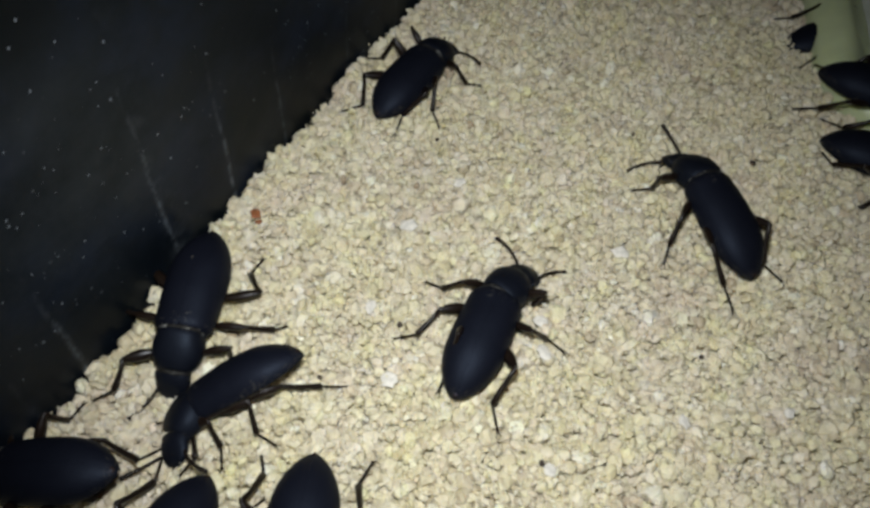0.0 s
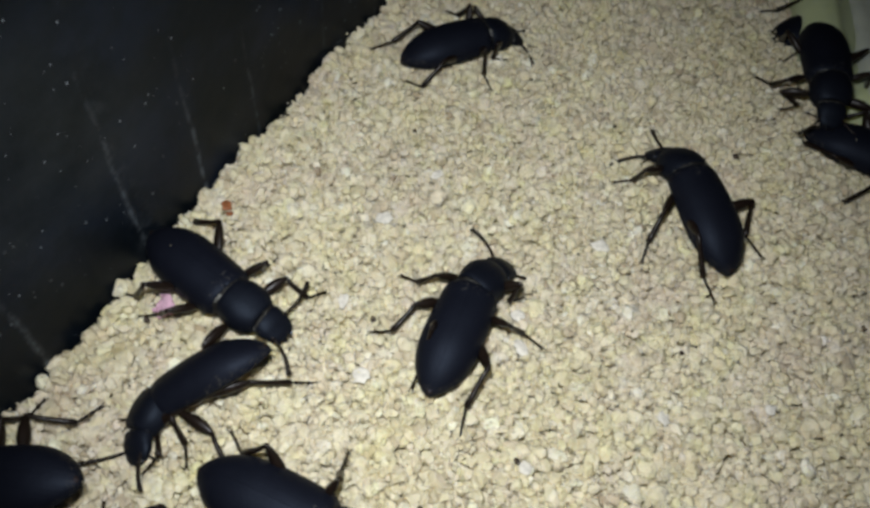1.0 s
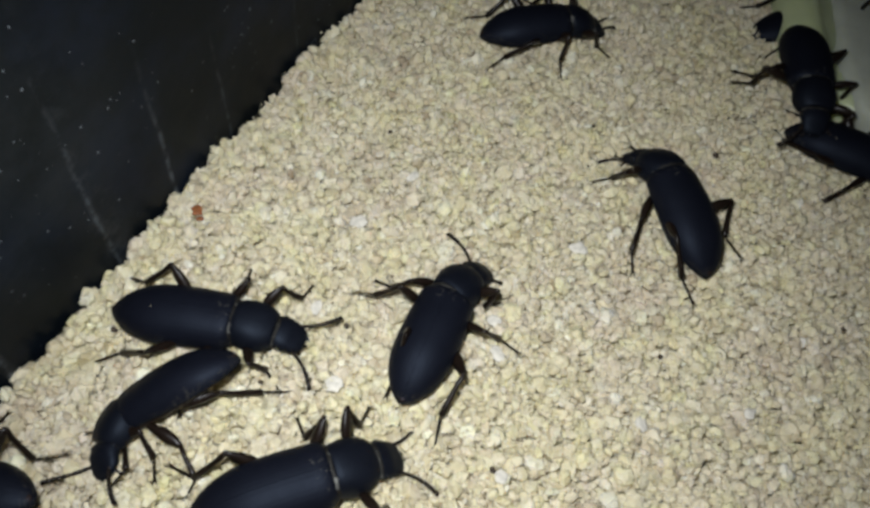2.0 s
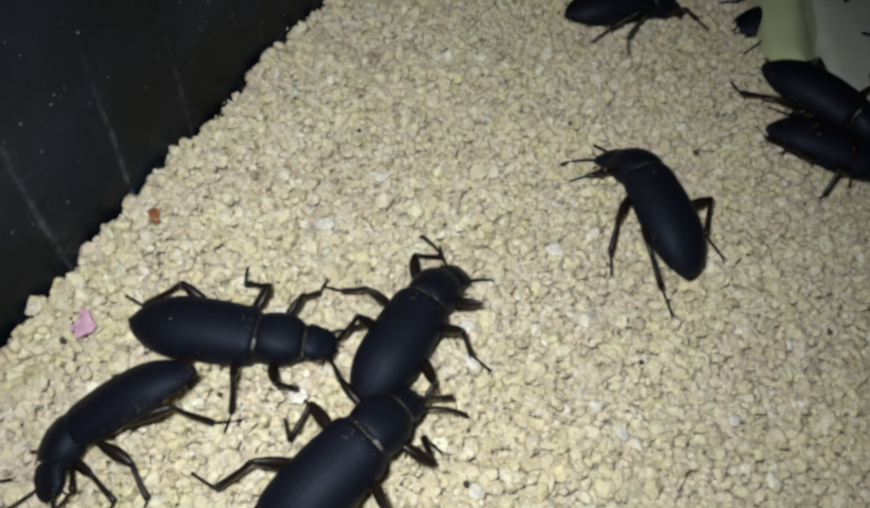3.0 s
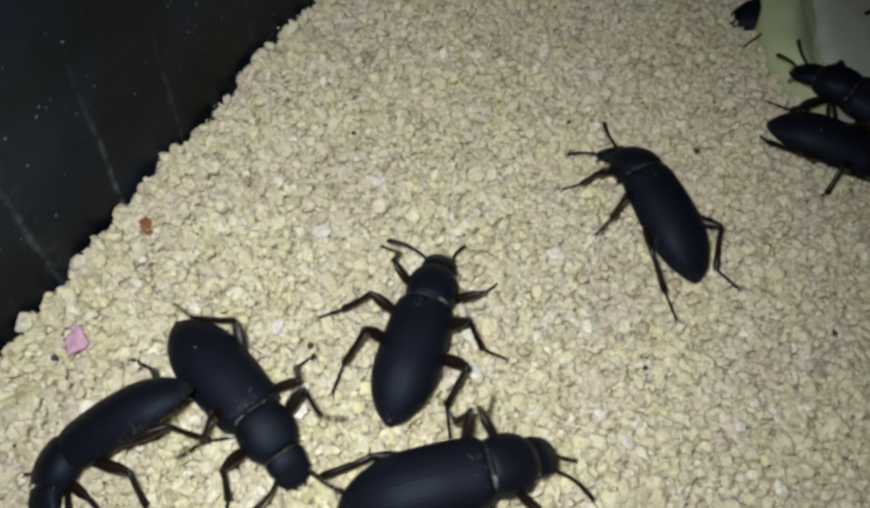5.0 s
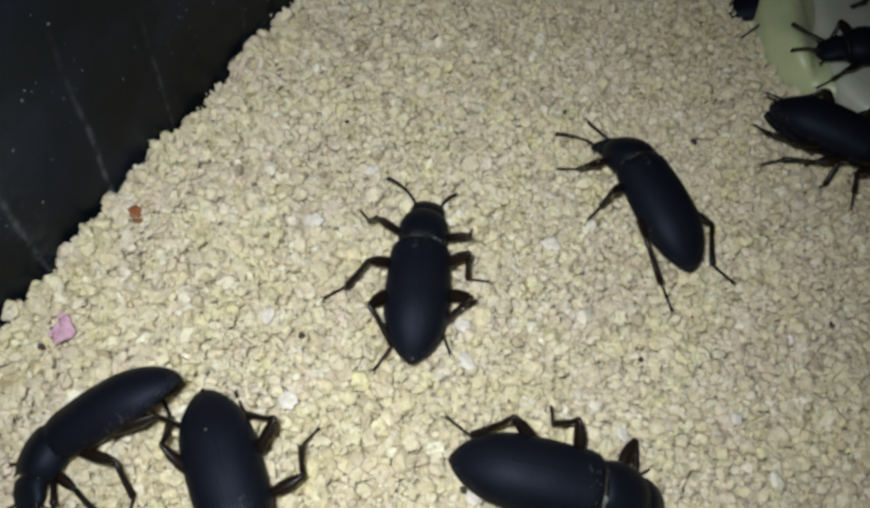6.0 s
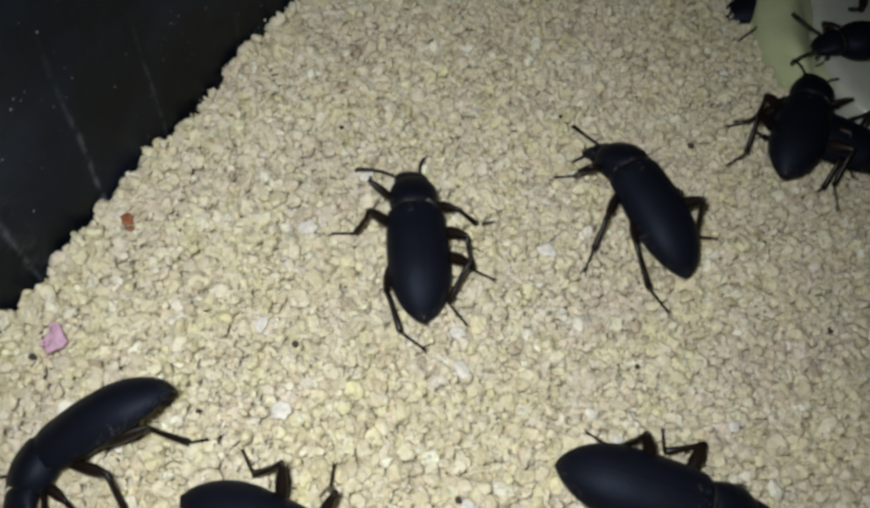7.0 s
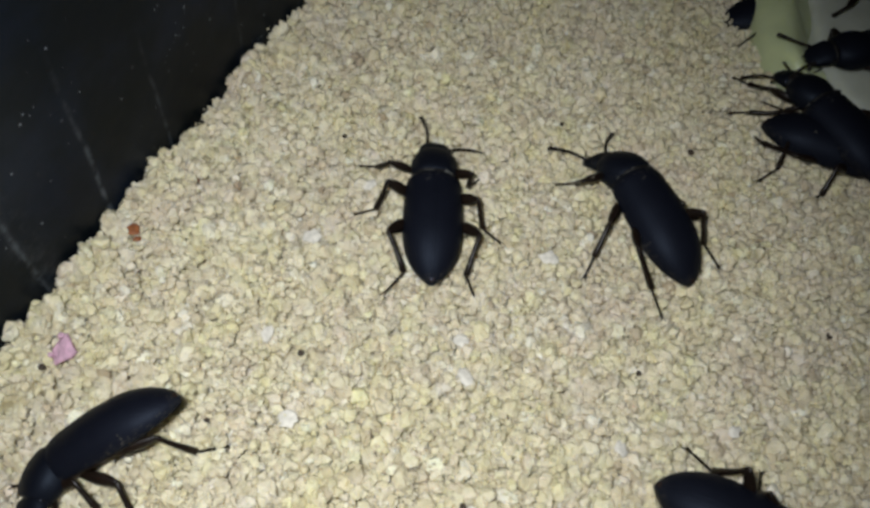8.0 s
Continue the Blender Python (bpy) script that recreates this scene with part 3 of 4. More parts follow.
def build_bin():
    bm = bmesh.new()
    uv = bm.loops.layers.uv.new("run")
    ys = [-140 + 10 * k for k in range(28)]
    run, line = 0.0, []
    for k, y in enumerate(ys):
        if k:
            run += math.hypot(wall_x(y) - wall_x(ys[k - 1]), 10)
        line.append((wall_x(y), y, run))
    zs = (-25, 0, 30, 60, 90, 120, 150)
    inner = [[bm.verts.new((x * MM, y * MM, z * MM)) for z in zs] for x, y, _ in line]
    outer = [[bm.verts.new(((x - 2.5) * MM, y * MM, z * MM)) for z in zs] for x, y, _ in line]

    def quad(vs, us):
        f = bm.faces.new(vs)
        for lp, (a, b) in zip(f.loops, us):
            lp[uv].uv = (a * MM, b * MM)
    for k in range(len(line) - 1):
        for j in range(len(zs) - 1):
            us = [(line[k][2], zs[j]), (line[k + 1][2], zs[j]), (line[k + 1][2], zs[j + 1]), (line[k][2], zs[j + 1])]
            quad((inner[k][j], inner[k + 1][j], inner[k + 1][j + 1], inner[k][j + 1]), us)
            quad((outer[k][j], outer[k][j + 1], outer[k + 1][j + 1], outer[k + 1][j]), us)
        for j in (0, len(zs) - 1):
            quad((inner[k][j], outer[k][j], outer[k + 1][j], inner[k + 1][j]), [(0, 0)] * 4)
    bmesh.ops.recalc_face_normals(bm, faces=bm.faces)

    def at(y):
        return sum(math.hypot(wall_x(b) - wall_x(b - 1), 1) for b in range(-139, int(y) + 1)) * MM
    streaks = [(at(y), w * MM, h * MM, k) for y, w, h, k in ((-46, 1.2, 30, 0.2), (-37.4, 0.8, 32, 0.85), (-15.2, 0.7, 46, 0.8), (-14.8, 4.0, 60, 0.26), (0.0, 0.7, 34, 0.9), (15.4, 0.6, 26, 0.6), (37, 0.6, 26, 0.3), (54, 0.6, 30, 0.3))]
    clumps = [(at(y), z * MM, a * MM, b * MM, k) for y, z, a, b, k in ((-1.4, 29, 9, 9, 0.42), (-32.6, 34, 5.5, 5, 0.85), (-12, 41, 11, 8, 0.22), (-20, 50, 16, 10, 0.2))]
    plastic = mat_wall(streaks, (at(-33), 0.031, 0.034, 0.026), clumps)
    ob = new("wall_1", mesh_of("wall_1", bm, plastic, True))
    tagged(ob, "black glossy plastic bin wall with dust and scratches", "wall", kind="structure")
    for n, (cx, cy, sx, sy) in enumerate(((170, 0, 2.5, 290), (50, 141, 240, 2.5), (50, -141, 240, 2.5)), 2):
        bm = bmesh.new()
        bmesh.ops.create_cube(bm, size=1)
        bmesh.ops.scale(bm, vec=(sx * MM, sy * MM, 175 * MM), verts=bm.verts)
        bmesh.ops.translate(bm, vec=(cx * MM, cy * MM, 62.5 * MM), verts=bm.verts)
        bmesh.ops.bevel(bm, geom=bm.edges[:], offset=0.0006, segments=2)
        w = new(f"wall_{n}", mesh_of(f"wall_{n}", bm, plastic, False))
        tagged(w, "black plastic bin wall beyond the bedding", "wall", kind="structure")
    bm = bmesh.new()
    bmesh.ops.create_cube(bm, size=1)
    bmesh.ops.scale(bm, vec=(0.32, 0.30, 0.003), verts=bm.verts)
    bmesh.ops.translate(bm, vec=(0.03, 0, -0.0265), verts=bm.verts)
    tagged(new("floor", mesh_of("floor", bm, FLOOR, False)), "black plastic bottom of the bin under bedding", "floor", kind="structure")


build_bin()


def bed_z(x, y):
    """Gentle swells of the bedding, banked up a little along the wall (mm)."""
    z = 0.9 * noise.noise(Vector((x * 0.035, y * 0.035, 0.3))) + 0.35 * noise.noise(Vector((x * 0.12, y * 0.12, 4.1)))
    edge = smoothstep(6.5, 0, x - wall_x(y))
    heap = 2.9 * smoothstep(-0.22, 0.22, noise.noise(Vector((x * 0.04, y * 0.14, 7.7)))) + 1.8 * noise.noise(Vector((x * 0.1, y * 0.35, 1.7)))
    return z + edge * max(-0.5, heap - 0.65)


# ------------------------------------------------------------------ food
def build_food():
    """A thick slice of pale vegetable lying on the bedding, its near face cut."""
    rim = [(61.0, 112), (59.6, 95), (59.2, 80), (59.2, 68), (60.8, 59), (64.2, 53), (68.5, 49), (74, 46.0), (80, 44.5), (92, 47), (104, 54), (112, 66), (114, 84), (108, 102), (96, 116), (76, 120)]
    cx, cy = 86.0, 82.0
    pts = []
    n = len(rim)
    for k in range(n * 4):
        a = k / 4
        i = int(a)
        f = a - i
        p = [rim[(i + d) % n] for d in (-1, 0, 1, 2)]
        pts.append(tuple(0.5 * (2 * p[1][c] + (p[2][c] - p[0][c]) * f + (2 * p[0][c] - 5 * p[1][c] + 4 * p[2][c] - p[3][c]) * f * f + (3 * p[1][c] - p[0][c] - 3 * p[2][c] + p[3][c]) * f ** 3) for c in (0, 1)))
    food = tagged(new("vegetable_piece"), "pale green moist vegetable piece half sunk in bedding", "vegetable")

    def top(x, y):
        rib = 2.2 * math.exp(-((x - 64.0 - 0.05 * (y - 60)) / 3.2) ** 2)
        fold = -1.6 * math.exp(-((x - 69.5 - 0.12 * (y - 60)) / 1.3) ** 2)
        return rib + fold + 0.7 * noise.noise(Vector((x * 0.09, y * 0.07, 2.0)))

    def shell(k0, levels, dx, dy):
        rings = []
        for z, k in levels:
            ring = []
            for x, y in pts:
                px, py = cx + dx + (x - cx) * k, cy + dy + (y - cy) * k
                ring.append((px, py, z + (top(px, py) if z > k0 else 0)))
            rings.append(ring)
        return rings
    bm = bmesh.new()
    loft(bm, shell(1.0, ((-3, 0.985), (-1, 1.0), (1.0, 1.0), (2.6, 0.992), (3.8, 0.975), (4.4, 0.95), (4.7, 0.92), (4.9, 0.86), (5.0, 0.78), (5.0, 0.70), (4.4, 0.66)), 0, 0))
    part("rind", bm, FOOD, food, "pale green skin")
    bm = bmesh.new()
    loft(bm, shell(9.0, ((-2.0, 0.80), (3.6, 0.80), (5.0, 0.79), (5.8, 0.76), (6.1, 0.70), (6.3, 0.5), (6.3, 0.25), (6.3, 0.04)), 5.6, -14.5))
    part("flesh", bm, FOOD_CUT, food, "whitish wet cut flesh")


build_food()


# ------------------------------------------------------------------ flakes and crumbs
def flake(name, label, category, x, y, size, material, seed, thick=0.35, tilt=12, z=0.5, spin_to=None, smooth=True, jag=0.38, fold=0.15):
    r = random.Random(seed)
    bm = bmesh.new()
    n = 11
    out = [(size * (1 - jag * r.random()) * math.cos(2 * math.pi * k / n), size * (0.8 - jag * 0.92 * r.random()) * math.sin(2 * math.pi * k / n)) for k in range(n)]
    rings = []
    for zz, k in ((-thick / 2, 0.85), (-thick / 4, 1.0), (thick / 4, 1.0), (thick / 2, 0.86), (thick / 2 + 0.08, 0.4)):
        rings.append([(px * k, py * k, zz + fold * size * noise.noise(Vector((px, py, seed)))) for px, py in out])
    loft(bm, rings)
    ob = new(name, mesh_of(name, bm, material, smooth))
    ob.matrix_world = pose(x * MM, y * MM, (bed_z(x, y) + z) * MM, r.uniform(-tilt, tilt), r.uniform(-tilt, tilt), r.uniform(0, 360) if spin_to is None else spin_to)
    return tagged(ob, label, category)


flake("red_husk", "rust red curled husk flake on the bedding", "husk", -45.8, -3.6, 1.5, RED, 3, 0.4, 25, 0.9)
flake("red_husk", "small rust red husk crumb on the bedding", "husk", -44.9, -5.0, 0.9, RED, 5, 0.4, 25, 0.8)
flake("pink_scrap", "pink torn paper scrap on the bedding", "paper scrap", -48.7, -24.2, 2.5, PINK, 21, 0.7, 12, 1.0, 95, True, 0.42, 0.4)
for fx, fy, fs in ((-49.9, -22.2, 0.7), (-48.4, -25.4, 0.6), (-50.2, -25.2, 0.5)):
    flake("pink_scrap", "tiny pink paper crumb on the bedding", "paper scrap", fx, fy, fs, PINK, 22, 0.4, 12, 0.9)
for k, (fx, fy, fs) in enumerate(((-19.2, 0.9, 2.0), (18.6, 3.6, 1.9), (-16.5, -29.2, 1.9), (6.2, -13.4, 1.6), (7.2, -18.8, 1.9), (-12.0, 12.5, 1.5), (10.0, -38, 1.5), (30, -26, 1.6), (-22.0, -17.0, 1.5), (47, -21, 1.4))):
    flake("white_flake", "whitish bran flake lying on the bedding", "flake", fx, fy, fs, WHITE, 20 + k, 0.35, 10, 0.7)
for k, (fx, fy) in enumerate(((64.1, -2.6), (8.7, -37.2), (-16.7, -19.2), (44.0, 31.4), (-50.8, -27), (-27, -31), (33, -14), (20, 33), (55, 12), (-18, 22))):
    flake("dark_crumb", "tiny dark brown crumb among the bedding", "crumb", fx, fy, 0.7 if k < 5 else 0.5, SPECK, 50 + k, 0.5, 20, 0.5)


# ------------------------------------------------------------------ beetles
centre = Beetle("black satin beetle with ridged wing cases standing on bedding")
turner = Beetle("black satin beetle turning beside the bin wall")
bent = Beetle("black beetle tipped on its side with bowed head")
tall = Beetle("black beetle with long legs and bowed head on bedding")
near = Beetle("large black satin beetle crawling over the bedding")
far = Beetle("black beetle crawling along the bin wall")
leaving = Beetle("black beetle resting near the bin wall")
hidden = Beetle("black beetle crawling away over the bedding")
feeder_a = Beetle("black beetle climbing beside the vegetable piece")
feeder_b = Beetle("black beetle feeding beside the vegetable piece")
feeder_c = Beetle("black beetle sitting on top of the vegetable piece")
feeder_d = Beetle("black beetle pressed against the vegetable piece")
feeder_f = Beetle("black beetle standing on the back of the vegetable")
feeder_e = Beetle("black beetle clambering over another by the vegetable")


def motions():
    animate(centre, [(0, -2.9, -17.3, -13), (1, -3, -17.3, -12), (1.7, -3, -17.4, -12), (2.8, -3, -16.9, -19), (3.5, -2.3, -17.9, -22), (4, -1.2, -18.9, -22), (4.5, -0.9, -18.7, -13), (4.7, -1.8, -18, -12), (5.8, -1.4, -9.5, 3), (6, -1.6, -7.8, 4), (6.5, -0.6, -4.1, -6), (7, -2.1, 0.1, 12), (7.5, -2.8, 4.5, 15), (8, -1.1, 8.2, 6)],
            neck=[(0, -12, -17), (1.7, -12, -17), (3, -12, -10), (3.5, -11, -9), (4, -11, -4), (4.5, -8, 2), (6, -10, -5), (6.5, -17, -3), (7, -13, 0), (7.5, -12, 2), (8, -11, -2)],
            feelers=[(0, 82, 19, 12, 18), (1.5, 82, 19, 48, -8), (3, 82, 19, 28, 6), (3.5, 82, 19, 35, 20), (4, 82, 19, 27, 8), (4.5, 86, 21, 8, 5), (6, 56, 24, 21, 7), (6.5, 26, 29, 53, 21), (7, 76, 19, 15, 16), (7.5, 74, 26, 29, 19), (8, 13, 27, 76, 3)],
            L1=[(0, -14.2, -9.9, -24, -17), (3, -0.5, 1, -73, -78), (3.5, 1.4, 0.2, -100, -22), (4, 1.4, -0.9, -116, -25), (4.5, -8, -1.6, -18, -38), (6, -12.6, 4.4, -53, -19), (6.5, -13.7, 4.6, -41, -42), (7, -11.8, 13.9, -72, -29), (7.5, -15.1, 14.4, -49, -30), (8, -14.5, 16.4, -6, -23)],
            R1=[(0, 6.8, -9, -141, -5), (1.5, 6.6, -9.7, -138, -21), (3, 6.9, -9.6, -153, -2), (3.5, 11.6, -8.6, -158, 29), (4, 12.4, -9.8, -149, 35), (4.5, 13, -10, -148, 22), (6, 6, 5.1, -102, 28), (6.5, 10.3, 8, -115, 35), (7, 9.8, 7.8, -145, 16), (7.5, 3.4, 19.5, -111, 40), (8, 6.2, 17.7, -122, 10)],
            L2=[(0, -17.2, -21.8, 16, 43), (1.5, -16.8, -21.5, 6, 24), (3, -17.2, -10.7, -14, -3), (3.5, -16.5, -10.4, -13, 2), (4, -13, -13.2, -3, -22), (4.5, -16.4, -14.2, 18, 35), (6, -15, -12.5, 33, 9), (6.5, -15.2, 0.6, -12, 56), (7, -15.3, 0.5, 0, 10), (8, -13.7, 6.3, 15, 19)],
            R2=[(0, 10.5, -18.2, 159, 27), (3, 10.4, -20.1, 155, -3), (3.5, 11.1, -17.3, 170, -7), (4, 11.1, -25.3, 141, -17), (4.5, 12.5, -20.5, 169, -15), (6, 9.4, -5, -165, -14), (6.5, 9.5, -5.3, 167, -14), (7, 10.8, -3.2, 173, -26), (7.5, 10.5, 5.4, -178, -4), (8, 10.8, 5.2, 157, -12)],
            L3=[(0, -8.5, -29.5, 80, 0), (1.7, -8.5, -29.5, 80, 0), (3, -14.3, -23.7, 65, 1), (4.5, -13.8, -26.4, 85, 4), (6, -5.8, -22.7, 61, 46), (6.5, -8.4, -18.3, 65, 55), (7, 1.7, -16.8, 159, 58), (7.5, -6.2, -12.9, 81, 39), (8, -6.5, -7.3, 55, 43)],
            R3=[(0, 1.6, -34.1, 113, -33), (3, -0.1, -35.5, 89, -36), (3.5, -0.1, -33.4, 87, -27), (6, 4.8, -18.3, 122, -41), (6.5, 3.3, -18.9, 124, -46), (7, 7.4, -11.9, 142, -38), (7.5, 8.8, -9.6, 166, -78), (8, 7.8, -6.4, 122, -37)],
            wave=1.5, seed=2, size=0.975)
    animate(turner, [(0, -48.7, -25.1, -175, 2.2, -4), (0.5, -46.6, -19.4, -150, 2.2, -4), (1, -42.8, -19.9, -119, 1.2, 0), (1.5, -42, -23.4, -95, 0.6, 0), (1.7, -41.2, -24, -86, 0.3, 0), (2.8, -27.8, -23.2, -91, 0, 0), (3, -28.6, -22.8, -89, 0, 0), (3.5, -26.7, -22.1, -83, 0, 0), (4, -25.3, -22.2, -83, 0, 0), (4.5, -26.4, -25.1, -106, 0, 0), (4.7, -26, -26, -116, 0, 0), (5.8, -22.3, -38.8, -155, 0, 0), (6, -20.6, -42, -150, 0, 0), (6.5, -16, -44.5, -120, 0, 0), (7, -12.3, -46, -105, 0, 0), (7.5, -8.5, -49.4, -97, 0, 0), (8, -6.6, -54.2, -92, 0, 0)],
            neck=[(0, -24, -3), (0.5, 19, -3), (1, -6, 7), (1.5, -5, -6), (3, 1, 3), (3.5, -1, 6), (4, 5, 4), (4.5, -6, -4), (8, -6, 0)],
            feelers=[(0.5, 91, 11, 31, 24), (1, 91, 11, 31, 24), (1.5, 25, 16, 36, -4), (3.5, 25, 16, 61, 50), (4, 25, 16, 70, 42)],
            L1=[(0, -39.3, -33.1, 128, 16), (0.5, -35.3, -26, 174, -78), (1, -25.3, -15.8, -136, -48), (1.5, -25.5, -16.3, -116, -22), (3, -16.6, -9.3, -99, -7), (3.5, -13.5, -12, -101, -48), (4.5, -9.1, -23.8, -164, -64)],
            R1=[(0, -58.8, -41.5, 33, 52), (0.5, -50.5, -38.7, 74, 61), (1, -36.4, -31.4, 103, 39), (3, -14.1, -30.7, 138, 36), (4, -13.4, -31.3, 115, 36), (4.5, -15.2, -36, 136, 46)],
            L2=[(0, -33.1, -22.6, -141, 27), (0.5, -34.9, -13.9, -117, 15), (1, -34.6, -11.2, -113, 25), (1.5, -34.2, -12, -101, 14), (3, -29.2, -9.7, -77, 52), (3.5, -28.6, -8.9, -70, 43), (4, -27.5, -8.3, -77, 36), (4.5, -23, -11.5, -105, 28), (6, -11.5, -32, -118, 49), (6.5, -11.8, -32.2, -106, 26)],
            R2=[(0, -65.4, -24.3, -38, -35), (0.5, -59.4, -27.4, 35, -21), (1, -52.3, -26.6, 11, -28), (1.5, -44.5, -37.9, 106, -15), (3, -25, -37.2, 80, -5), (4.5, -25.1, -37.6, 55, 18)],
            L3=[(0, -42, -11.7, -100, 67), (0.5, -46.4, -4.4, -81, 45), (1, -51.7, -4.4, -64, 46), (1.5, -54.9, -14.1, -19, 15), (3, -45.3, -18.1, -27, 50), (3.5, -42.1, -17.1, -28, 50), (4.5, -42.8, -16.8, -21, 52), (6, -23.8, -28.8, -54, 39), (6.5, -21.2, -34, -53, 33), (7, -20.3, -34.9, -53, 29)],
            R3=[(0, -60.9, -15.8, 44, -78), (1, -57.6, -23, -13, -16), (1.5, -51.9, -27.3, 8, -35), (6.5, -32.8, -37.3, -38, -18)],
            wave=3.0, seed=3, size=0.97)
    animate(bent, [(0, -37.5, -37.9, 101, 0.9, -34.5, 34)],
            neck=[(0, -10.7, 50)],
            feelers=[(0, 32, 2, 54, 43), (1, -1, 9, 71, 58), (3, 10, 4, 60, 40)],
            L1=[(0, -36.8, -47.7, 109, -23), (3, -36.7, -50.1, 48, -22), (8, -38.2, -47, 64, -25)],
            R1=[(0, -42.4, -49.7, 60, 25)],
            L2=[(0, -30.1, -42.7, 165, -45), (3, -32.2, -49.8, 74, -67), (8, -32.1, -48.1, 86, -35)],
            R2=[(0, -48.4, -42.9, 10, -12)],
            L3=[(0, -22.3, -31.4, -161, -14), (3, -22.6, -33.7, -156, -21), (8, -23.2, -33.8, -154, -16)],
            R3=[(0, -36, -31, -60, -35)],
            nod=0.9, wave=3.0, seed=4, size=0.92)
    animate(tall, [(0, 34.2, 15, 28, 1, 3, 9), (1.5, 34.5, 15.1, 22, 1, 3, 9), (3, 34.2, 14.7, 26, 1, 3, 9), (4.5, 34.2, 14.5, 27, 1, 3, 9), (6, 33.6, 14.7, 29, 1, 3, 9), (7, 33.2, 14.5, 30, 1, 3, 9), (8, 33.4, 14.3, 30, 1, 3, 9)],
            neck=[(0, -20, 0), (1, -22, 7), (3, -25, 12), (4.5, -21, 6), (6, -25, -1), (7, -25, 2), (8, -25, 4)],
            feelers=[(0, 71, -4, -26, 57), (1, 61, -3, 19, 26), (3, 43, 9, 3, 19), (4, 92, 32, 22, 35), (4.5, 53, 4, 22, 35), (6, 46, 23, -16, 36), (7, 63, -19, -16, 36), (8, 42, 30, 54, 27)],
            L1=[(0, 20.2, 18.8, 5, -15), (3, 20.5, 19.3, 20, -38), (4, 19.4, 18.2, 31, -27), (4.5, 19.3, 17.4, 20, -22), (6, 19.2, 19.8, -4, -33), (7, 19.3, 19.1, 2, -28), (8, 19.2, 19.1, 2, -34)],
            R1=[(0, 33.3, 25.6, -110, 0)],
            L2=[(0, 26.5, 2.9, 80, 6), (1, 26.1, 2, 80, 1), (3, 28.3, 0.7, 99, 22), (3.6, 28.3, 0.7, 99, 22), (4, 30.7, 13.7, -179, -11), (4.5, 27.5, 5, 61, 15), (6, 24.1, 9.3, 50, -9), (7, 24.8, 0.9, 72, 5), (8, 24.5, 1, 70, 2)],
            R2=[(0, 40.1, 19.1, -150, 0)],
            L3=[(0, 38.7, -4.1, 117, 26), (1, 38.8, -3.3, 123, 14), (3, 38.3, -5.1, 119, 31), (7, 38.3, -4.1, 141, 32), (8, 37.1, -4, 117, 31)],
            R3=[(0, 47.9, 4.1, 154, -19), (3, 47.6, 8.2, 139, -78), (4, 48.5, 4.6, 136, 10), (4.5, 48.3, 4.1, 149, -11), (6, 48.9, 2.1, 155, -78), (7, 47.4, 11.7, -163, -10), (8, 47.3, 7, 131, 2)],
            wave=1.5, seed=5, size=1.05)
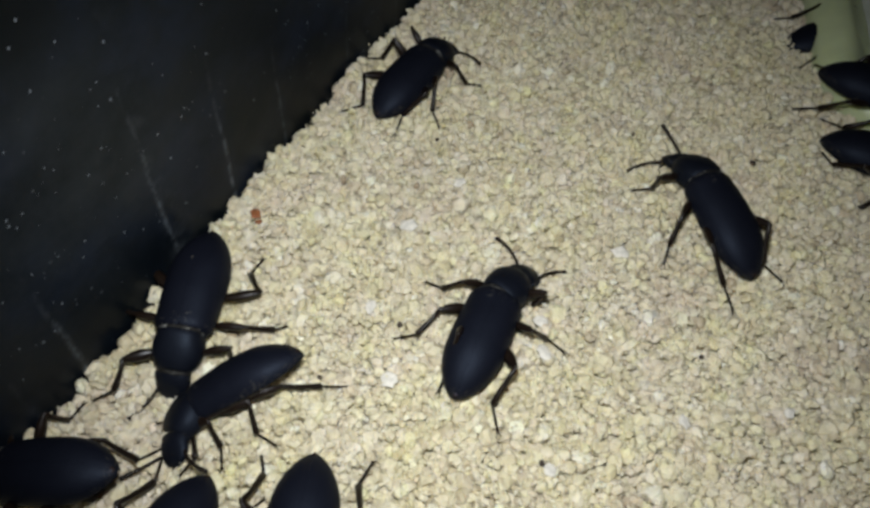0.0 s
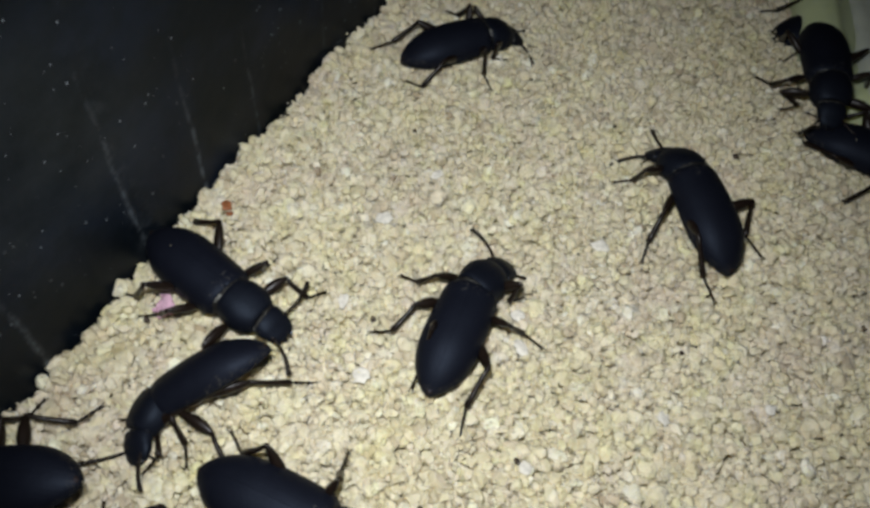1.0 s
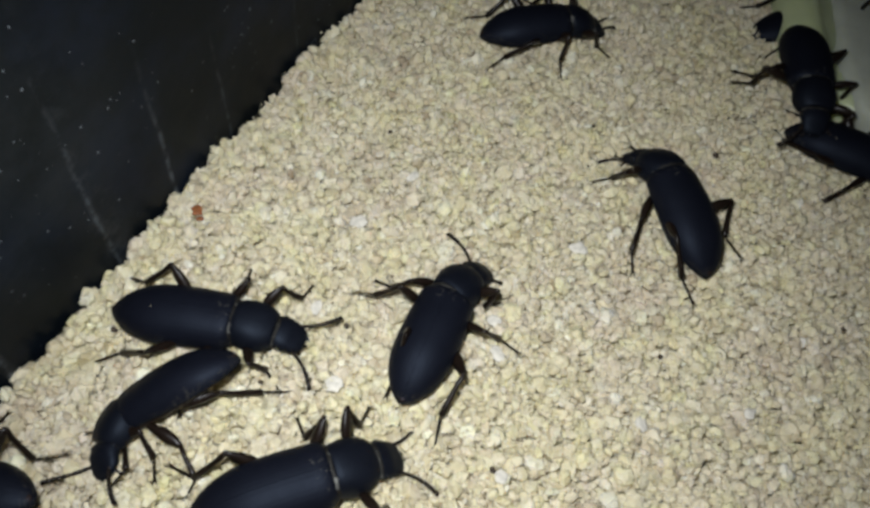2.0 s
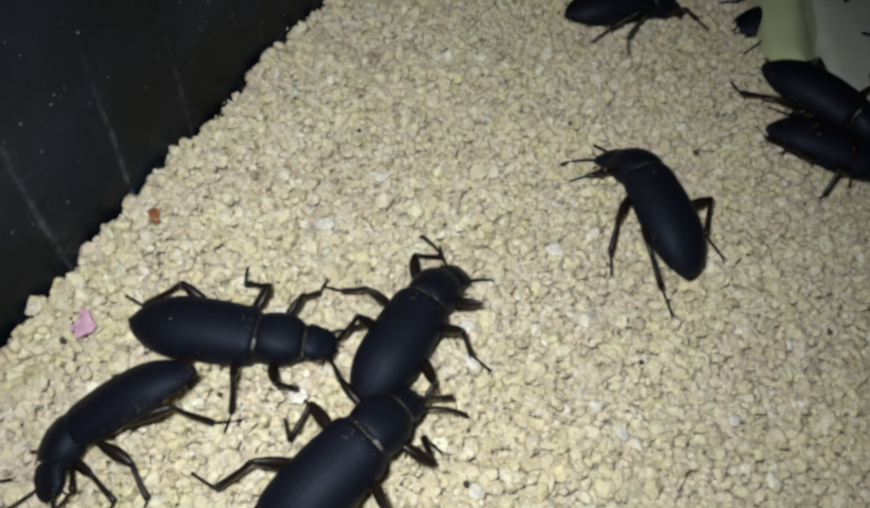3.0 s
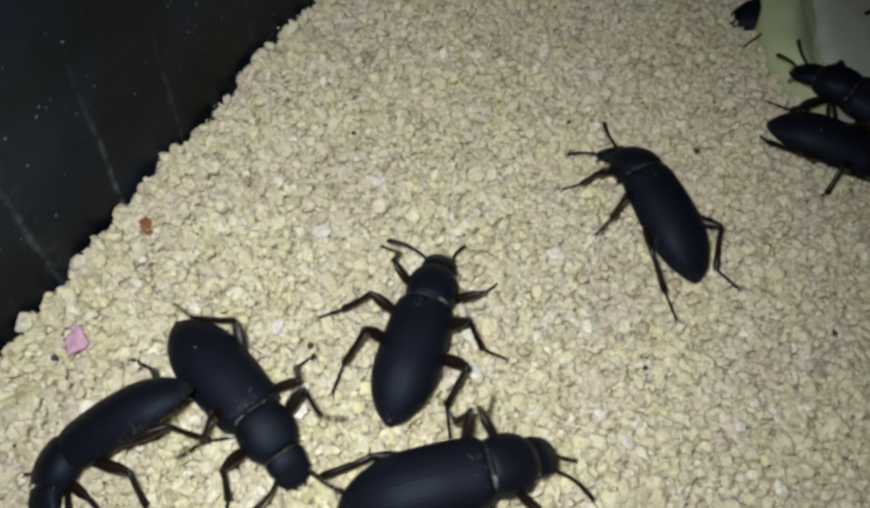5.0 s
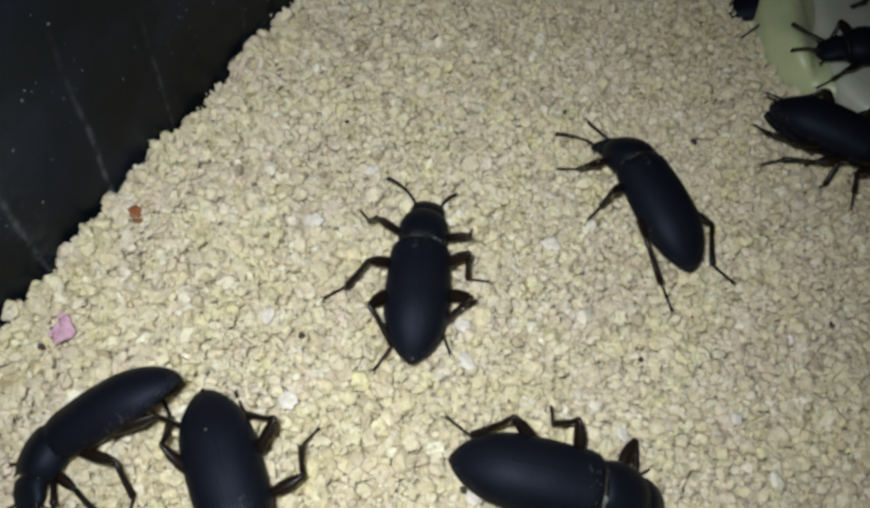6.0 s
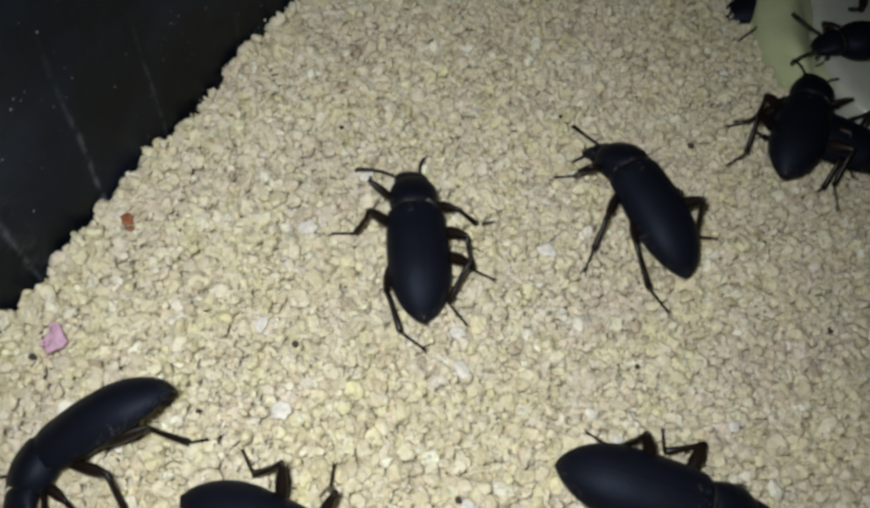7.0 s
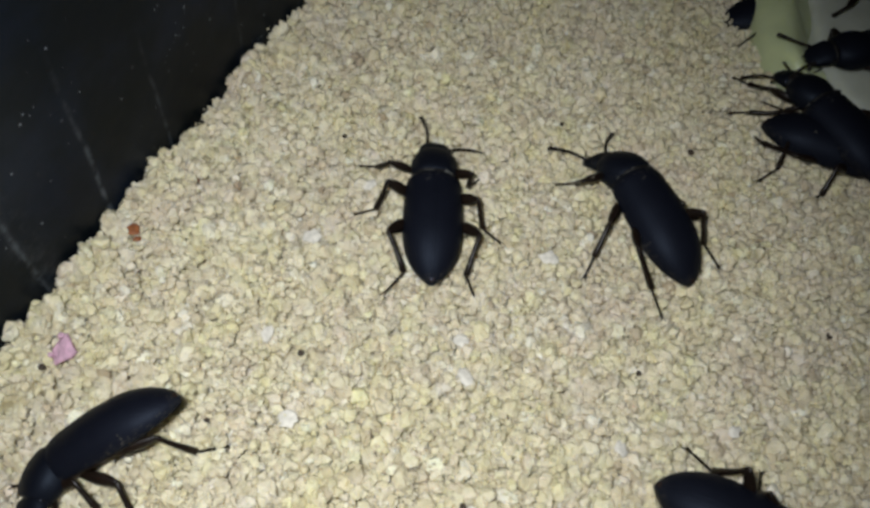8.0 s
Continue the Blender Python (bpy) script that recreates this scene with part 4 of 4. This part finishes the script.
    animate(near, [(0, -22.9, -57.7, -175, 0, 0), (0.5, -22.4, -55.3, -150, 0, 0), (1, -20.6, -51.5, -104, 0, 0), (1.5, -21.2, -48.3, -82, 0, 0), (1.7, -20.3, -47.4, -74, 0, 0), (2.8, -9.5, -40.2, -34, 2.2, 8), (3, -8.3, -39.4, -35, 2.2, 8), (3.5, -6.5, -38.8, -48, 2.2, 8), (4, -7.6, -38.4, -48, 2.2, 8), (4.5, -2.5, -37.2, -50, 2.2, 8), (4.7, -0.4, -36.9, -56, 2, 7), (5.8, 20, -35.7, -96, 0, 0), (6, 20.5, -35, -94, 0, 0), (6.5, 28, -33.6, -92, 0, 0), (7, 35, -33.6, -100, 0, 0), (7.5, 40.4, -33.9, -116, 0, 0), (8, 47.6, -36, -110, 0, 0)],
            neck=[(0, -5, 0), (3, -19, 1), (3.5, -16, 5), (4, -8, 1), (4.5, -14, 3), (6, -17, 4), (6.5, -11, 8), (8, -5, -4)],
            feelers=[(1.5, 70, -2, 40, 10), (3, -49, 17, 40, 10), (4, -25, -6, 40, 10)],
            L1=[(1.5, -11.3, -41.6, -129, -78), (6, 34.2, -30.3, -145, -78), (6.5, 39.1, -28, -131, -78), (7, 46.7, -30.4, -142, -78)],
            R1=[(3, 5, -33.7, 153, 78), (3.5, 4.5, -34.3, -162, 78), (4, 9.9, -33.7, -173, 24), (4.5, 9.7, -33.7, 129, 78)],
            L2=[(1.5, -18.5, -37.8, -61, 10), (3, -17.4, -32.5, -67, 78), (3.5, -15.8, -29.8, -34, 12), (4, -16.5, -29.5, -33, 6), (6, 19.8, -22.9, -90, 17), (6.5, 27.2, -21.4, -90, 14), (7, 36.4, -23.1, -97, 78), (7.5, 44.7, -28, -103, 78), (8, 50.2, -26.4, -110, -19)],
            R2=[(3, 1.5, -46.9, 140, 0), (4.5, 3.7, -45.5, 119, -78)],
            L3=[(0.5, -19.4, -38.8, -114, 21), (1, -32.7, -41.2, -48, 16), (1.5, -38.5, -43.9, -26, 20), (3, -27.5, -42, -24, 14), (4, -27.8, -41.7, -17, 31), (4.5, -20.9, -40.8, -10, 33), (6, 5.1, -27.6, -38, 27), (6.5, 11.4, -26.8, -40, 78), (7, 25.3, -25.4, -31, 10), (7.5, 31.7, -21.2, -49, 13), (8, 39.5, -24.5, -50, 4)],
            R3=[(7.5, 24, -34, -8, -35)],
            wave=3.0, seed=6, size=1.02)
    animate(far, [(0, -25.2, 36.4, -22), (0.5, -20.9, 44.6, -22), (1, -12.9, 46.3, -55), (1.5, -1.9, 51.2, -59), (1.7, 1.9, 53.5, -65), (2.8, 24, 65.2, -68), (3.5, 43.5, 75.5, -62), (4, 46, 82.5, -54), (4.5, 52.4, 90.4, -40), (5.5, 56, 104, -20), (8, 60, 112, -10)],
            neck=[(0, -16, 0)],
            feelers=[(1, 23, 14, 97, 13), (1.5, 23, 14, -25, 11)],
            R1=[(0, -11.8, 39.4, -154, 21), (0.5, -11.5, 54.7, -120, -78), (1, -3.1, 46.7, -157, -9), (1.5, 6.7, 46, 113, 4)],
            R2=[(0, -18.1, 25.6, 125, -1), (0.5, -14.4, 38.3, 140, -10), (1, -5.1, 37.1, 127, 0), (1.5, 5.8, 44.1, 142, -2)],
            L3=[(0, -37.8, 25.1, 20, 65), (0.5, -34.9, 32.4, 13, 69)],
            R3=[(0, -26.3, 21.5, 81, -33), (0.5, -21.5, 33.3, 83, -30), (1, -22.4, 35.3, -31, -12), (1.5, -13.6, 40, -5, -23)],
            seed=7, size=0.97)
    animate(leaving, [(0, -58.6, -53.9, 95, 2, -24), (1, -57.2, -55.1, 95, 2, -24), (1.7, -57.6, -55, 93, 2, -24), (2.8, -62, -54.5, 91, 2, -18), (8, -76, -60, 100, 0, 0)],
            neck=[(0, -6, 0)],
            R3=[(0, -45.7, -45.9, -131, -14), (1, -51.5, -41.3, -119, -78), (1.5, -51.1, -40.9, -96, 9)],
            seed=8, size=0.93)
    animate(hidden, [(0.0, -40.5, -63.2, 169), (0.5, -41.0, -63.9, 169), (1.0, -38.7, -67.5, 175), (1.5, -38.2, -72, 179), (3.0, -38, -88, 179), (8.0, -38, -95, 179)], seed=9)
    animate(feeder_a, [(0, 69.6, 49.6, -112, 4.5, 0), (0.5, 64.4, 49, -162, 4.5, 0), (1, 60.4, 54, -181, 4.5, 0), (1.5, 58.7, 54.8, -192, 4.5, 0), (1.7, 59, 54, -192, 4.5, 0), (2.8, 66.5, 44.6, -122, 4.5, 0), (3.5, 68.8, 41, -146, 4.5, 0), (4, 70, 40, -148, 4.5, 0), (4.5, 80, 30, -150, 2, 0), (5.8, 93, 20, -130, 0, 0), (8, 99, 14, -120, 0, 0)],
            neck=[(0, -6, 0)],
            L1=[(1.5, 66.1, 39.6, 104, -78)],
            R1=[(1, 53, 45.3, 12, 25)],
            L2=[(1.5, 72.8, 61.8, -160, 15)],
            R2=[(1, 48.8, 53.9, -50, -44), (1.5, 48.2, 46, 36, 16)],
            L3=[(1.5, 72.7, 71.5, -141, 6)],
            R3=[(3, 51.7, 51.1, -79, -44), (3.5, 53.6, 51.5, -80, -48), (4, 53.6, 50.1, -68, -56)],
            seed=10)
    animate(feeder_b, [(0, 70.9, 35.2, -109)],
            neck=[(0, -6, 0)],
            R2=[(0, 62.2, 27.3, -65, -12), (3, 63.6, 23.7, 27, 19)],
            R3=[(0, 58.6, 38.2, -79, -35), (3, 56.5, 41.7, -77, -49), (4.5, 55.5, 39.6, -67, -51)],
            seed=11)
    animate(feeder_c, [(0, 102, 70, 70, 5, 0), (2.8, 98, 60, 66, 5, 0), (3.5, 92, 50, 58, 5, 0), (4.5, 74, 38.6, 48, 5, 0), (4.7, 73, 38, 48, 5, 0), (5.8, 83.6, 56.1, 100, 6.5, 0), (6, 82.1, 55, 100, 6.5, 0), (6.5, 82.9, 57.4, 100, 6.5, 0), (7, 82.2, 57.3, 100, 6.5, 0), (7.5, 81.1, 54.3, 102, 6.5, 0), (8, 80.6, 56.2, 102, 6.5, 0)],
            neck=[(0, -6, 0)],
            feelers=[(6, -25, 6, 41, 24), (7, 15, 2, 41, 24)],
            L1=[(6, 67.9, 47.8, 32, -26), (7, 68.2, 53.8, 33, -25)],
            seed=12)
    animate(feeder_d, [(0.0, 67.4, 75.7, -70, -3)],
            neck=[(0, -6, 0)],
            seed=13)
    animate(feeder_e, [(0, 116, 52, -118, 0, 0), (2, 106, 50, -125, 3, 0), (2.9, 88, 46, -125, 6, 0), (4.5, 88, 45, -122, 6, 0), (5.1, 80, 38, -120, 6, 0), (5.8, 69.2, 34.4, -118, 4.5, 0), (6, 68.3, 32, -114, 4.5, 0), (6.5, 64.6, 32.4, -62, 3, 0), (7, 62.4, 35.9, -20, 3, 0), (7.5, 67.8, 36.4, 20, 3, 0), (8, 69.6, 39, 34, 3, 0)],
            neck=[(0, -6, 0)],
            L1=[(7, 51.4, 37.6, 11, 13), (8, 53.5, 53.1, -48, -5)],
            R1=[(6, 70.5, 20.3, 80, 27)],
            L2=[(8, 51.8, 42.8, -3, 39)],
            R2=[(6, 55.3, 27.2, 17, -78)],
            L3=[(8, 55.9, 26.9, 38, 78)],
            R3=[(6, 55, 36.8, -48, -58)],
            seed=14, size=0.95)
    animate(feeder_f, [(0, 96, 79, 80, 8, 0), (4.5, 93, 77, 80, 8, 0), (6, 88, 75, 82, 8, 0), (8, 86, 74, 80, 8, 0)],
            neck=[(0, -6, 0)],
            seed=15)


# ------------------------------------------------------------------ bedding
def grain_templates(count, fine=2, first=100):
    out = []
    for k in range(count):
        bm = bmesh.new()
        bmesh.ops.create_icosphere(bm, subdivisions=fine, radius=1.0)
        r = random.Random(first + k)
        co = np.array([v.co[:] for v in bm.verts])
        for _ in range(12):
            d = np.array([r.gauss(0, 1) for _ in range(3)])
            d /= np.linalg.norm(d)
            over = co @ d - r.uniform(0.52, 0.86)
            co -= np.outer(np.clip(over, 0, None) * 0.9, d)
        co *= (1.0, r.uniform(0.60, 0.95), r.uniform(0.42, 0.78))
        co += np.array([[r.gauss(0, 0.07) for _ in range(3)] for _ in co])
        faces = np.array([[v.index for v in f.verts] for f in bm.faces])
        bm.free()
        out.append((co, faces))
    return out


def fast_mesh(name, co, tris, material, smooth=True):
    me = bpy.data.meshes.new(name)
    me.vertices.add(len(co))
    me.vertices.foreach_set("co", np.ascontiguousarray(co, dtype=np.float32).ravel())
    me.loops.add(tris.size)
    me.loops.foreach_set("vertex_index", np.ascontiguousarray(tris, dtype=np.int32).ravel())
    me.polygons.add(len(tris))
    me.polygons.foreach_set("loop_start", np.arange(0, tris.size, 3, dtype=np.int32))
    me.polygons.foreach_set("use_smooth", np.full(len(tris), smooth, dtype=bool))
    me.update(calc_edges=True)
    me.materials.append(material)
    return me


def spin(n):
    """Random turns: all ways round upright, tilted up to some forty degrees."""
    a, b, c = rng.uniform(0, 2 * np.pi, n), rng.normal(0, 0.65, n), rng.normal(0, 0.65, n)
    ca, sa, cb, sb, cc, sc = np.cos(a), np.sin(a), np.cos(b), np.sin(b), np.cos(c), np.sin(c)
    z = np.zeros(n)
    o = np.ones(n)
    rz = np.array([[ca, -sa, z], [sa, ca, z], [z, z, o]]).transpose(2, 0, 1)
    ry = np.array([[cb, z, sb], [z, o, z], [-sb, z, cb]]).transpose(2, 0, 1)
    rx = np.array([[o, z, z], [z, cc, -sc], [z, sc, cc]]).transpose(2, 0, 1)
    return rz @ ry @ rx


def build_bedding():
    bm = bmesh.new()
    nx, ny = 110, 100
    grid = [[bm.verts.new((x * MM, y * MM, (bed_z(x, y) - 3.2) * MM)) for x in (wall_x(y) + 0.2 + (168 - wall_x(y)) * i / nx for i in range(nx + 1))] for y in (-138 + 276 * j / ny for j in range(ny + 1))]
    for j in range(ny):
        for i in range(nx):
            bm.faces.new((grid[j][i], grid[j][i + 1], grid[j + 1][i + 1], grid[j + 1][i]))
    ground = tagged(new("ground", mesh_of("ground", bm, GRAIN)), "loose pale beige granular bedding covering the bin floor", "bedding", kind="structure")
    temps = grain_templates(14) + grain_templates(6, 1, 300)
    step = 1.56
    seats, bits, under = [], [], []
    row = 0
    y = -78.0
    while y < 125:
        x = -80.0 + (row % 2) * step / 2
        while x < 128:
            px, py = x + rng.uniform(-0.5, 0.5), y + rng.uniform(-0.5, 0.5)
            edge = px - wall_x(py)
            if edge > 0.75 + 1.3 * max(0.0, noise.noise(Vector((px * 0.3, py * 0.3, 2.0)))) and px < 70 + 0.5 * (py + 60):
                seats.append((px, py, 0.0, edge))
            if edge > 0.6 and rng.random() < 0.16:
                seats.append((px + step * 0.5, py + 0.3, 0.55, edge))
            if 0.8 < edge < 4.0 and rng.random() < 0.5:
                heap = 2.3 * max(0.0, noise.noise(Vector((px * 0.22, py * 0.22, 9.0))) + 0.15)
                for up in np.arange(0.5, heap, 0.55):
                    seats.append((px + rng.uniform(-0.3, 0.4), py, up, edge))
            if edge > 0.7:
                under.append((px + step * 0.5 + rng.uniform(-0.3, 0.3), py + rng.uniform(-0.3, 0.3), rng.uniform(-1.3, -0.7), edge))
            if 0.7 < edge < 5.0:
                for deep in (-0.6, -1.6, -2.6):
                    under.append((px + rng.uniform(-0.2, 0.4), py + rng.uniform(-0.5, 0.5), deep, edge))
            for _ in range(int(rng.integers(1, 4)) if edge > 0.7 else 0):
                bits.append((px + rng.uniform(-0.8, 0.8), py + rng.uniform(-0.8, 0.8), rng.uniform(0.1, 0.55), edge))
            x += step
        y += step * 0.866
        row += 1
    big = len(seats)
    seats += bits
    low = len(seats)
    seats += under
    n = len(seats)
    seat = np.array([(a, b, bed_z(a, b) + c, e) for a, b, c, e in seats])
    size = np.clip(rng.lognormal(math.log(1.14), 0.30, n), 0.45, 2.1)
    size[seat[:, 3] < 3] *= 1.12
    size[big:low] = rng.uniform(0.22, 0.58, low - big)
    zc = seat[:, 2] - 0.78 + rng.normal(0, 0.44, n)
    turn = spin(n)
    kind = rng.integers(0, 14, n)
    kind[big:] = rng.integers(14, 20, n - big)
    # the stretch of bedding under the camera: grains that can be picked up one by one
    close = (np.abs(seat[:, 0] - 6) < 14.0) & (np.abs(seat[:, 1] + 33) < 11.5)
    idx = np.flatnonzero(close[:big])[:300]
    single = np.zeros(n, bool)
    single[idx] = True
    co_all, tri_all, base = [], [], 0
    for k, (co, tri) in enumerate(temps):
        who = np.flatnonzero((kind == k) & ~single)
        pts = np.einsum("nij,vj->nvi", turn[who], co) * size[who, None, None]
        pts += np.stack([seat[who, 0], seat[who, 1], zc[who]], 1)[:, None, :]
        co_all.append(pts.reshape(-1, 3) * MM)
        tri_all.append((tri[None] + (np.arange(len(who)) * len(co))[:, None, None] + base).reshape(-1, 3))
        base += len(who) * len(co)
    rest = part("grains", fast_mesh("grains", np.concatenate(co_all), np.concatenate(tri_all), GRAIN, False), None, ground, "many loose pale beige grains")
    tagged(rest, kind="stuff")
    shared = [fast_mesh("grain", co * MM, tri, GRAIN, False) for co, tri in temps[:14]]
    for i in idx:
        g = part("grain", shared[kind[i]], None, ground)
        g.matrix_basis = Matrix.LocRotScale(Vector((seat[i, 0], seat[i, 1], zc[i])) * MM, Matrix(turn[i].tolist()).to_quaternion(), Vector((size[i],) * 3))


build_bedding()
motions()
